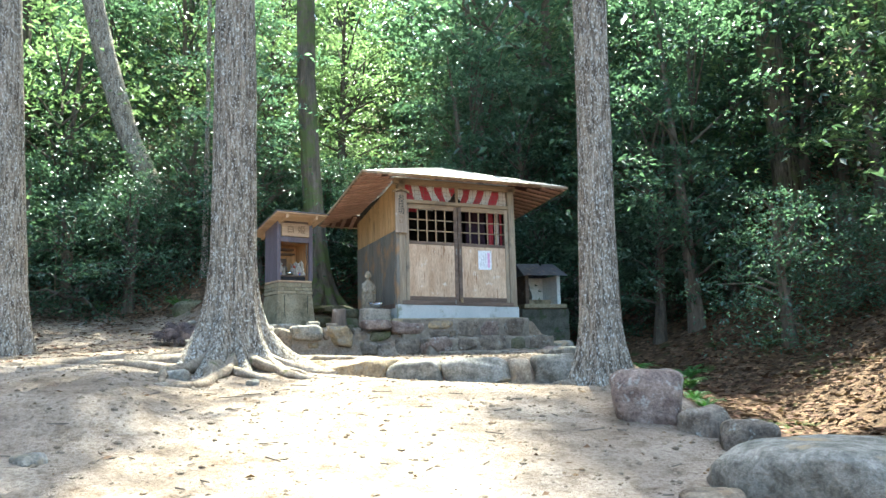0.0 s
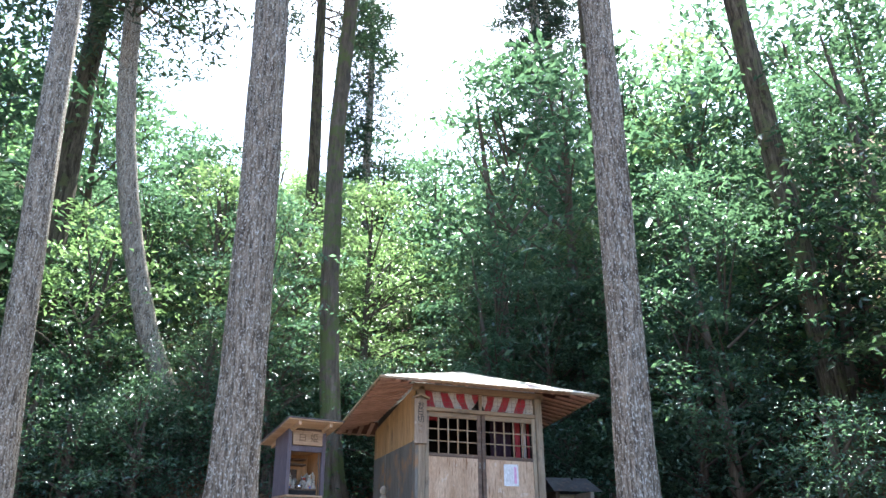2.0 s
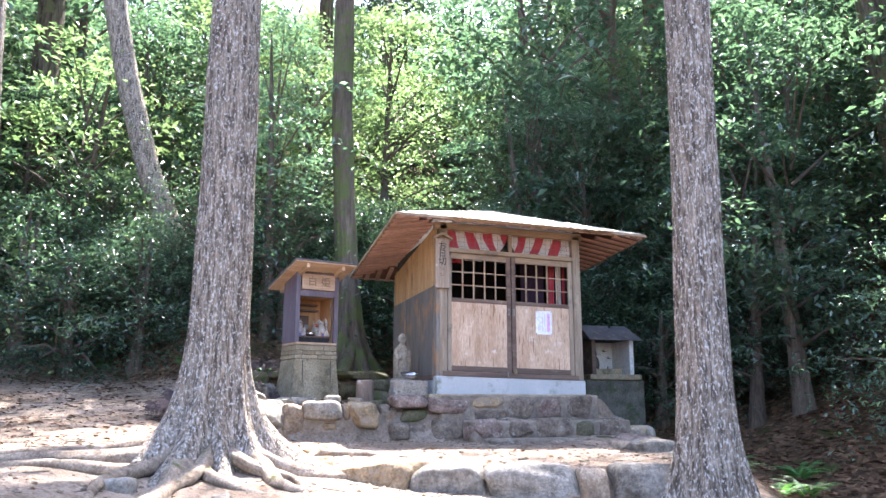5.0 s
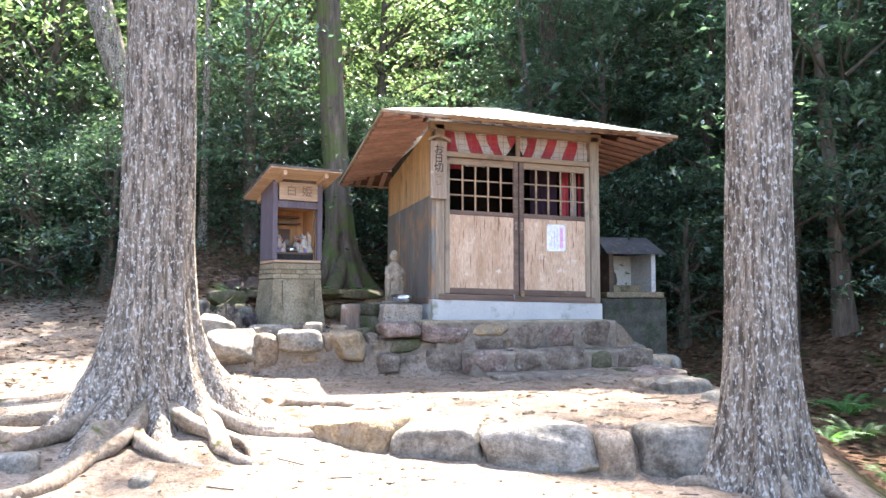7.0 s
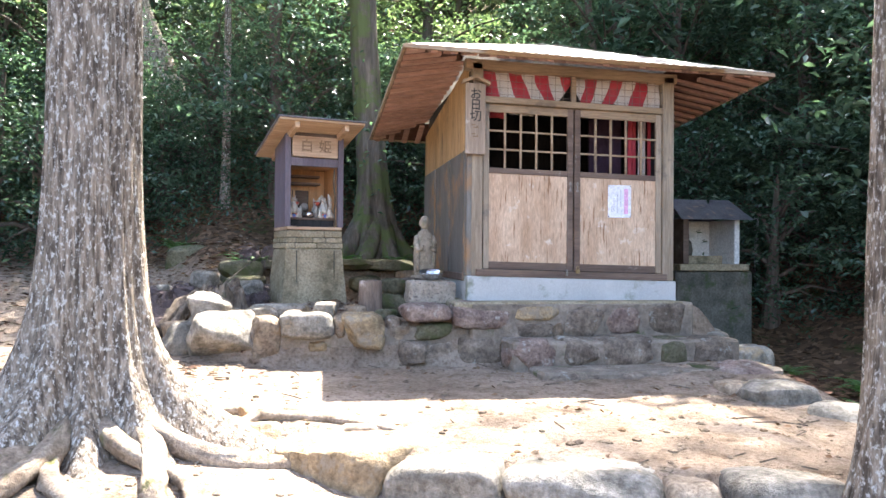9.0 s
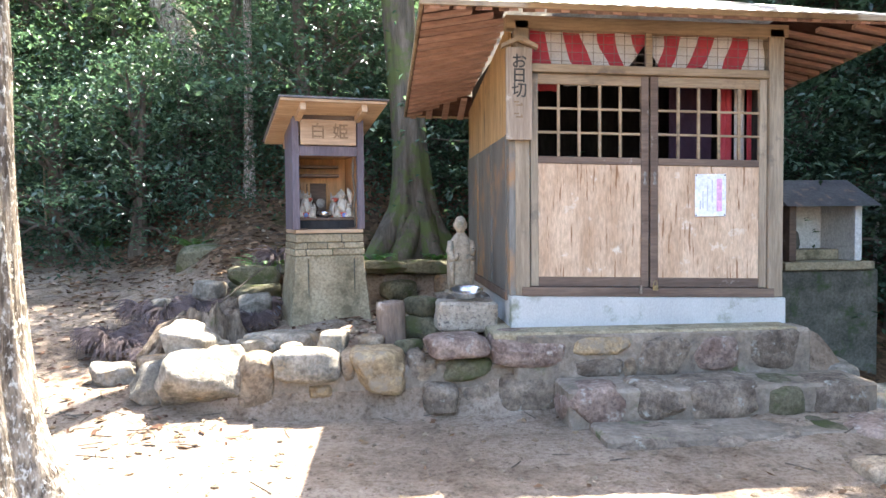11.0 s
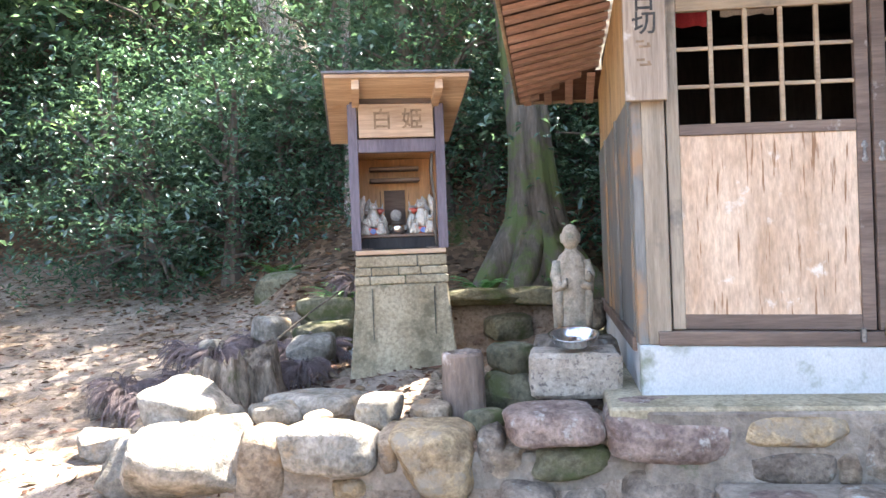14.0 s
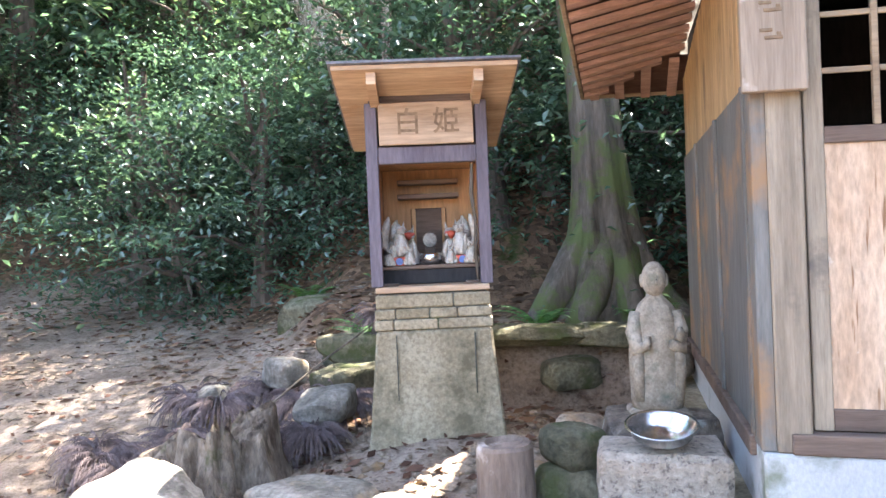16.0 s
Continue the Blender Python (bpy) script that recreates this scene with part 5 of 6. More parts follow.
# ---- trees ----
def trunk_bm(h, r0, r1, flare, seed, lean=(0, 0), n=28, lobes=5, segs=None, bend=None, spurs=(), ridge=0.012):
    """A trunk that tapers; bend gives sideways offsets by height, spurs are root buttresses (angle, reach, height, width)."""
    bm = bmesh.new()
    segs = segs or max(10, int(h * 2.2))
    rings = []
    rnd = random.Random(seed)
    ph = rnd.uniform(0, 6)
    for j in range(segs + 1):
        f = (j / segs) ** 1.6
        z = -0.35 + (h + 0.35) * f
        r = r0 + (r1 - r0) * max(0, z) / h
        fl = flare * math.exp(-max(0, z + 0.1) * 1.75)
        cx, cy = lean[0] * max(0, z) + 0.05 * math.sin(z * 0.4 + ph), lean[1] * max(0, z) + 0.05 * math.cos(z * 0.35 + ph)
        if bend:
            cx = float(np.interp(z, [b[0] for b in bend], [b[1] for b in bend]))
            cy = float(np.interp(z, [b[0] for b in bend], [b[2] for b in bend]))
        ring = []
        for k in range(n):
            a = 2 * math.pi * k / n
            lob = 1 + (0.32 * math.cos(lobes * a + ph) + 0.22 * math.cos((lobes + 4) * a - ph)) * math.exp(-max(0, z + 0.1) * 1.3)
            rr = r + fl * max(0.15, lob)
            rr *= 1 + 0.05 * noise.noise(Vector((math.cos(a) * 2, math.sin(a) * 2, z * 0.6 + seed)))
            for ang, reach, tall, wide in spurs:
                da = (a - radians(ang) + math.pi) % (2 * math.pi) - math.pi
                rr += reach * math.exp(-max(-0.1, z) / tall - (da / wide) ** 2)
            rr += ridge * noise.noise(Vector((math.cos(a) * 9, math.sin(a) * 9, z * 0.9 + seed)))
            ring.append(bm.verts.new((cx + rr * math.cos(a), cy + rr * math.sin(a), z)))
        rings.append(ring)
    for a, b in zip(rings, rings[1:]):
        for k in range(n):
            bm.faces.new((a[k], a[(k + 1) % n], b[(k + 1) % n], b[k]))
    bm.faces.new(rings[-1])
    return bm


def leaf_mesh(name, sprays, material, seed, leaf=(0.05, 0.09), per=46, spread=0.33, flat=0.2, droop=0.35, narrow=0.42):
    """Many folded leaves gathered in sprays round the points given."""
    rng = np.random.default_rng(seed)
    centres = np.array([s[:3] for s in sprays])
    size = np.array([s[3] for s in sprays])
    n = len(centres) * per
    c = np.repeat(centres, per, axis=0)
    sc = np.repeat(size, per)
    off = rng.normal(0, 1, (n, 3)) * np.array([spread, spread, spread * flat]) * sc[:, None]
    p = c + off
    p[:, 2] -= droop * (off[:, 0] ** 2 + off[:, 1] ** 2) / np.maximum(sc, 0.1)
    ang = rng.uniform(0, 2 * np.pi, n)
    pitch = rng.normal(-0.2, 0.36, n)
    d = np.stack([np.cos(ang) * np.cos(pitch), np.sin(ang) * np.cos(pitch), np.sin(pitch)], 1)
    roll = rng.normal(0, 0.38, n)
    side0 = np.stack([-np.sin(ang), np.cos(ang), np.zeros(n)], 1)
    up0 = np.cross(d, side0)
    side = side0 * np.cos(roll)[:, None] + up0 * np.sin(roll)[:, None]
    up = np.cross(d, side)
    ln = rng.uniform(leaf[0], leaf[1], n)[:, None]
    wd = ln * narrow
    v0, v2 = p - d * ln * 0.5, p + d * ln * 0.5 - up * ln * 0.12
    v1, v3 = p + side * wd * 0.5 + up * wd * 0.18, p - side * wd * 0.5 + up * wd * 0.18
    verts = np.stack([v0, v1, v2, v3], 1).reshape(-1, 3)
    me = bpy.data.meshes.new(name)
    me.vertices.add(4 * n)
    me.vertices.foreach_set("co", verts.ravel())
    idx = np.arange(4 * n).reshape(n, 4)
    tri = np.concatenate([idx[:, [0, 1, 2]], idx[:, [0, 2, 3]]], 1).reshape(-1)
    me.loops.add(6 * n)
    me.loops.foreach_set("vertex_index", tri)
    me.polygons.add(2 * n)
    me.polygons.foreach_set("loop_start", np.arange(0, 6 * n, 3))
    me.update(calc_edges=True)
    me.materials.append(material)
    return me


def broadleaf(name, seed, h, spread_r, crown_lo, mat, sprays_n, per, leaf, label, category="tree"):
    """An evergreen with a thin forked trunk, limbs and layered leaf sprays."""
    rnd = random.Random(seed)
    ob = thing(name, (0, 0, 0), label, category)
    bm = trunk_bm(h * 0.9, 0.05 + 0.012 * h, 0.02, 0.05, seed, (rnd.uniform(-.08, .08), rnd.uniform(-.08, .08)), 9, 3, 10)
    part("trunk", bm, TWIG, ob)
    sprays = []
    for k in range(sprays_n):
        z = crown_lo + (h - crown_lo) * (k + rnd.random()) / sprays_n
        f = (z - crown_lo) / (h - crown_lo)
        rmax = spread_r * math.sin(math.pi * min(0.97, 0.16 + 0.80 * f)) ** 0.7
        a = rnd.uniform(0, 6.283)
        r = rmax * math.sqrt(rnd.uniform(0.05, 1.0)) * rnd.uniform(0.8, 1.15)
        sprays.append((r * math.cos(a), r * math.sin(a), z - 0.22 * r, rnd.uniform(0.6, 1.25)))
    limbs = bmesh.new()
    for s in sprays[::max(1, sprays_n // 16)]:
        z0 = max(0.3, s[2] * 0.75)
        tube([(0, 0, z0), (s[0] * 0.5, s[1] * 0.5, (z0 + s[2]) * 0.5 + 0.1), (s[0], s[1], s[2])], [0.03, 0.018, 0.006], 5, limbs)
    part("branchwork", limbs, TWIG, ob)
    me = leaf_mesh("crown", sprays, mat, seed, leaf, per)
    cr = new("crown", me)
    cr.parent = ob
    return ob


def cedar(name, base, h, r0, r1, flare, seed, label, lean=(0, 0), crown_at=0.5, crown_r=2.4, bark=None, sprays_n=120, per=80, lobes=5, bend=None, spurs=(), n=32, segs=None, ridge=0.012):
    x, y = base
    ob = thing(name, (x, y, height(x, y, False)), label, "tree")
    part("trunk", trunk_bm(h, r0, r1, flare, seed, lean, n, lobes, segs, bend, spurs, ridge), bark or BARK, ob, smooth=True)
    if crown_r:
        rnd = random.Random(seed)
        sprays, limbs = [], bmesh.new()
        for k in range(sprays_n):
            f = (k + rnd.random()) / sprays_n
            z = h * (crown_at + (1.02 - crown_at) * f)
            rm = crown_r * (1 - 0.75 * f)
            a = rnd.uniform(0, 6.283)
            cx, cy = lean[0] * z, lean[1] * z
            if bend:
                cx, cy = float(np.interp(z, [b[0] for b in bend], [b[1] for b in bend])), float(np.interp(z, [b[0] for b in bend], [b[2] for b in bend]))
            lim = rm * rnd.uniform(0.35, 1.05)
            if k % 2 == 0:
                tube([(cx, cy, z + 0.25), (cx + lim * 0.5 * math.cos(a), cy + lim * 0.5 * math.sin(a), z + 0.1), (cx + lim * math.cos(a), cy + lim * math.sin(a), z - 0.1)], [0.04, 0.025, 0.008], 5, limbs)
            sprays.append((cx + lim * math.cos(a), cy + lim * math.sin(a), z - 0.12 * lim, rnd.uniform(0.8, 1.5)))
        part("branchwork", limbs, TWIG, ob)
        cr = new("crown", leaf_mesh("crown", sprays, CEDAR, seed, (0.13, 0.28), per, 0.28, 0.5, 0.25, 0.3))
        cr.parent = ob
    return ob


TREE_A = cedar("cedar_tree", (0.62, 8.42), 24, 0.235, 0.14, 0.13, 1, "tall grey-brown cedar with lichen spots and bare spreading roots", crown_at=0.55, crown_r=3.2, n=120, segs=90, ridge=0.03,
               spurs=((-8, 0.60, 0.30, 0.34), (-46, 0.34, 0.28, 0.22), (-78, 0.20, 0.25, 0.2), (-112, 0.50, 0.30, 0.26), (-150, 0.42, 0.36, 0.36), (168, 0.40, 0.3, 0.3), (100, 0.3, 0.3, 0.3), (45, 0.3, 0.3, 0.3)))
TREE_B = cedar("cedar_tree", (4.25, 6.60), 24, 0.185, 0.12, 0.10, 2, "tall slim grey cedar at the edge of the terrace", crown_at=0.52, crown_r=3.2, n=90, segs=80, ridge=0.026,
               spurs=((-120, 0.10, 0.3, 0.4), (-40, 0.12, 0.3, 0.4), (170, 0.12, 0.3, 0.4)))
cedar("cedar_tree", (-1.93, 10.75), 24, 0.19, 0.12, 0.16, 3, "tall straight cedar beside the path", (-0.035, 0.0), 0.6, 2.8, n=48, ridge=0.02)
TREE_C = cedar("cedar_tree", (2.80, 14.05), 26, 0.18, 0.12, 0.16, 5, "tall cedar with a mossy buttressed foot behind the hall", crown_at=0.54, crown_r=2.2, bark=BARK_MOSS, sprays_n=150, n=72, segs=70, ridge=0.03,
               spurs=((-155, 0.34, 0.5, 0.3), (-115, 0.30, 0.42, 0.26), (-70, 0.36, 0.45, 0.28), (-25, 0.34, 0.4, 0.3), (90, 0.3, 0.5, 0.5)),
               bend=((-1, 0, 0), (1.2, -0.12, 0), (2.6, -0.22, 0), (4.5, -0.33, 0), (8, -0.33, 0), (12, -0.14, 0), (26, 0.3, 0)))
for n, (dx, dy, top, w) in enumerate(((-0.62, -0.30, 1.15, 0.13), (-0.28, -0.52, 0.85, 0.12), (0.12, -0.50, 0.75, 0.11), (0.45, -0.18, 0.6, 0.10))):
    foot = height(2.80 + dx, 14.05 + dy, False) - height(2.80, 14.05, False) - 0.08
    part("buttress", tube([(0.06 * dx, 0.06 * dy, top), (0.28 * dx, 0.28 * dy, top * 0.62), (0.6 * dx, 0.6 * dy, top * 0.28 + foot * 0.3), (dx, dy, foot), (dx * 1.3, dy * 1.25, foot - 0.08)],
                          [w * 0.7, w, w * 1.05, w * 0.8, w * 0.3], 14, rough=0.35, seed=n), BARK_MOSS, TREE_C, "moss-covered root buttress", smooth=True)
LEAN_Z = height(0.25, 16.6, False)
cedar("cedar_tree", (0.25, 16.6), 21, 0.24, 0.15, 0.2, 6, "tall crooked cedar leaning on the slope", crown_at=0.46, crown_r=2.4, sprays_n=230,
      bend=[(z - LEAN_Z, x - 0.25, 0) for z, x in ((1.5, 0.35), (3.56, 0.0), (4.4, -0.2), (5.1, -0.45), (6.0, -0.85), (7.9, -1.4), (9.3, -1.7), (10.5, -1.92), (12, -2.1), (15.5, -2.35), (25, -2.6))])
cedar("cedar_tree", (-3.3, 19.0), 25, 0.30, 0.2, 0.3, 7, "tall dark cedar on the slope", (-0.01, 0.0), 0.42, 2.6, bark=BARK_DARK, sprays_n=190)
TREE_H = cedar("cedar_tree", (11.25, 10.9), 25, 0.25, 0.16, 0.2, 8, "tall dark cedar on the far slope of the gully", (-0.075, -0.02), 0.6, 3.8, bark=BARK_DARK, sprays_n=190)
cedar("cedar_tree", (10.05, 16.2), 25, 0.17, 0.11, 0.15, 14, "slim cedar on the slope beyond the hall", crown_at=0.68, crown_r=2.4, bark=BARK_DARK, sprays_n=130)
cedar("cedar_tree", (13.9, 27.0), 24, 0.3, 0.16, 0.2, 9, "tall cedar high on the slope", crown_at=0.35, crown_r=3.0, sprays_n=240)
cedar("cedar_tree", (14.75, 27.3), 22, 0.24, 0.14, 0.2, 10, "slim cedar high on the slope", crown_at=0.4, crown_r=2.4)
cedar("cedar_tree", (2.9, 21.0), 20, 0.22, 0.13, 0.2, 15, "tall dark cedar above the shrine", crown_at=0.58, crown_r=2.6, bark=BARK_DARK, sprays_n=70)
cedar("cedar_tree", (5.9, 27.0), 16, 0.22, 0.12, 0.2, 12, "cedar on the slope above the hall", crown_at=0.35, crown_r=2.2)
cedar("cedar_tree", (0.62, 15.2), 8, 0.055, 0.03, 0.03, 13, "thin bare sapling behind the shrine", (0.02, 0.0), 0.7, 0, bark=BARK)


def roots_of(tree, specs, r0):
    """Bare roots that run from the trunk's foot along the ground."""
    bx, by, bz = tree.matrix_world.translation
    for n, (ang, length, r, wig) in enumerate(specs):
        pts, rad = [], []
        m = 12
        for j in range(m + 1):
            f = j / m
            d = r0 * 0.55 + (1.3 * length + r0 * 0.3) * f
            a = radians(ang) + wig * math.sin(f * 4.0 + n) * 0.25
            x, y = bx + d * math.cos(a), by + d * math.sin(a)
            z = height(x, y, False) + 0.16 * math.exp(-f * 4.2) + 0.018 * math.sin(f * 9 + n) * f - 0.05 * f ** 4
            pts.append((x - bx, y - by, z - bz))
            rad.append(0.72 * r * (1 - 0.8 * f) * (1 + 0.12 * math.sin(f * 11 + n * 2)) + 0.010)
        part("root", tube(pts, rad, 12, rough=0.6, seed=n * 3.0), ROOT, tree, "bare pale root", smooth=True)


roots_of(TREE_A, [(-6, 1.0, 0.10, 0.6), (-20, 1.0, 0.08, -0.8), (-46, 0.75, 0.10, 0.9), (-58, 0.8, 0.06, -0.7), (-78, 0.6, 0.07, 0.8), (-98, 0.9, 0.09, -0.7), (-110, 1.1, 0.12, 0.5),
                  (-122, 1.0, 0.09, -0.6), (-136, 1.1, 0.07, 0.7), (-152, 1.5, 0.10, 0.5), (-168, 1.9, 0.085, 0.7), (178, 1.6, 0.07, -0.6), (160, 1.2, 0.07, 0.5), (10, 0.8, 0.07, 0.6)], 0.62)
roots_of(TREE_B, [(-120, 0.35, 0.06, 0.5), (-60, 0.35, 0.06, 0.5), (170, 0.4, 0.06, 0.4)], 0.2)


def far_branch():
    pts = [(-0.82, -0.2, 10.9), (0.2, -0.7, 11.1), (1.4, -1.3, 11.15), (2.8, -2.0, 11.4)]
    part("limb", tube(pts, [0.07, 0.05, 0.035, 0.012], 8), TWIG, TREE_H, "bare side limb")
    sprays = [(x + 0.2 * k, y - 0.1, z - 0.15 * k, 0.8) for x, y, z in pts[1:] for k in (-1, 0, 1)]
    ob = new("spray", leaf_mesh("spray", sprays, LEAF_BRIGHT, 91, (0.09, 0.16), 40))
    ob.parent = TREE_H


far_branch()


# ---- hillside woods ----
def plant(proto, x, y, s, rz, sink=0.1, tilt=0.0):
    return copy_thing(proto, pose(x, y, height(x, y, False) - sink, tilt, 0, rz) @ Matrix.Scale(s, 4))


def woods():
    rnd = random.Random(21)
    protos = [broadleaf("evergreen_tree", 31, 6.5, 2.1, 1.2, LEAF, 84, 62, (0.085, 0.165), "dense dark evergreen broadleaf tree on the hillside"),
              broadleaf("evergreen_tree", 32, 7.5, 2.0, 1.6, LEAF, 88, 58, (0.10, 0.18), "dense dark evergreen broadleaf tree on the hillside"),
              broadleaf("young_tree", 33, 6.0, 1.9, 1.2, LEAF_BRIGHT, 80, 60, (0.09, 0.17), "bright green broadleaf tree on the hillside, sunlight put into its leaf colour")]
    protos += [broadleaf("evergreen_tree", 34, 6.5, 2.1, 1.2, LEAF, 66, 36, (0.13, 0.26), "dense dark evergreen broadleaf tree high on the hillside"),
               broadleaf("evergreen_tree", 35, 7.5, 2.0, 1.6, LEAF, 70, 34, (0.13, 0.26), "dense dark evergreen broadleaf tree high on the hillside"),
               broadleaf("young_tree", 36, 6.0, 1.9, 1.2, LEAF_BRIGHT, 62, 36, (0.12, 0.24), "bright green broadleaf tree high on the hillside, sunlight put into its leaf colour")]
    shrubs = [broadleaf("evergreen_shrub", 41, 2.3, 1.15, 0.15, LEAF, 48, 88, (0.05, 0.095), "glossy dark green evergreen shrub", "shrub"),
              broadleaf("evergreen_shrub", 42, 1.8, 1.0, 0.1, LEAF, 42, 88, (0.05, 0.095), "glossy dark green evergreen shrub", "shrub")]
    spots = []
    # tier by tier up the slope
    for row in range(10):
        y = 15.6 + row * 2.35
        step = 2.0 + 0.12 * row
        x = -12.0 - 0.5 * row
        while x < 18 + row:
            px, py = x + rnd.uniform(-0.6, 0.6), y + rnd.uniform(-0.8, 0.8) + 2.2 * smooth(0.5, -3, x) * (row < 3)
            x += step
            if math.hypot(px - 2.8, py - 14.05) < 1.2:
                continue
            # brightened leaf colour stands for sunlit foliage mid-slope and to the right
            bright = abs(px - (3.4 + 0.05 * row)) < 1.5 + 0.28 * row and row > 0 or rnd.random() < (0.2 if px < 8 else 0.45)
            spots.append((px, py, 2 if bright else rnd.randrange(2), rnd.uniform(0.7, 1.15) * (0.9 + 0.05 * row)))
    # the far bank of the gully
    for row in range(7):
        x = 9.4 + row * 2.3
        for y in np.arange(1.0, 15.0, 2.0):
            px, py = x + rnd.uniform(-0.6, 0.6), y + rnd.uniform(-0.7, 0.7)
            spots.append((px, py, rnd.randrange(2) if rnd.random() < (0.85 if row < 2 else 0.4) else 2, rnd.uniform(0.75, 1.15) * (1 + 0.07 * row)))
    # the path's left bank
    for row in range(3):
        x = -8.2 - row * 2.5
        for y in np.arange(4.0, 18.0, 2.3):
            spots.append((x + rnd.uniform(-0.6, 0.6), y + rnd.uniform(-0.7, 0.7), rnd.randrange(3), rnd.uniform(0.8, 1.15)))
    def clear(px, py):
        # open lines of sight to the leaning cedar and the cedar across the gully
        a = -2.6 < px < 0.9 and py < 17.2
        t = ((px - 1) * 9.9 + (py - 1) * 9.9) / 196
        b = 0 < t < 1.05 and math.hypot(px - 1 - 9.9 * t, py - 1 - 9.9 * t) < 1.25
        c = 0.0 < px < 1.3 and py < 17.6
        return not (a or b or c)

    for px, py, s in ((12.5, 15.5, 1.55), (14.5, 17.5, 1.7), (16.5, 14.5, 1.7), (17.5, 18.5, 1.8), (15.0, 21.5, 1.6), (19.5, 13.0, 1.7), (13.0, 19.5, 1.4), (18.5, 9.5, 1.5),
                      (-5.6, 17.5, 1.5), (-7.4, 16.0, 1.6), (-8.6, 19.5, 1.7), (-6.2, 21.5, 1.6), (-3.4, 23.0, 1.5), (-10.5, 15.5, 1.7)):
        spots.append((px, py, rnd.choice((0, 1, 2)), s))
    spots += [(9.2, 16.6, 0, 1.75), (7.4, 16.6, 1, 1.5), (8.6, 11.6, 0, 0.8), (8.9, 14.0, 1, 0.95), (7.4, 14.8, 0, 0.85), (9.9, 12.9, 1, 1.0)]
    spots = [(x, y, k + (3 if math.hypot(x - 2, y - 6) > 12.0 else 0), s) for x, y, k, s in spots if clear(x, y)]
    used = set()
    for px, py, kind, s in spots:
        if kind not in used:
            used.add(kind)
            protos[kind].matrix_world = pose(px, py, height(px, py, False) - 0.1, 0, 0, rnd.uniform(0, 360)) @ Matrix.Scale(s, 4)
        else:
            plant(protos[kind], px, py, s / protos[kind].scale[0], rnd.uniform(0, 360), 0.1, rnd.uniform(-4, 4))
    first = [True, True]
    low = []
    for _ in range(80):
        px = rnd.uniform(-9, 10)
        foot = 14.3 + 2.6 * smooth(0.8, -2.5, px) - 0.6 * smooth(5, 8, px)
        py = foot + abs(rnd.gauss(0, 1.0))
        if math.hypot(px - 2.8, py - 14.05) < 1.3 or -0.4 < px < 2.2 and py < 15.6:
            continue
        low.append((px, py))
    for _ in range(8):
        low.append((rnd.uniform(8.6, 10.5), rnd.uniform(7, 14)))
    low += [(-1.7, 15.3), (-0.7, 15.0), (-0.2, 15.6), (-2.7, 15.9), (-1.2, 15.9), (1.4, 15.5), (8.0, 13.2), (3.9, 14.9), (1.7, 15.2), (3.3, 15.5), (2.2, 15.6), (4.6, 14.6), (5.6, 14.8)]
    for px, py in low:
        k = rnd.randrange(2)
        s = rnd.uniform(0.75, 1.35)
        if first[k]:
            first[k] = False
            shrubs[k].matrix_world = pose(px, py, height(px, py, False) - 0.05, 0, 0, rnd.uniform(0, 360)) @ Matrix.Scale(s, 4)
        else:
            plant(shrubs[k], px, py, s / shrubs[k].scale[0], rnd.uniform(0, 360), 0.05)


woods()


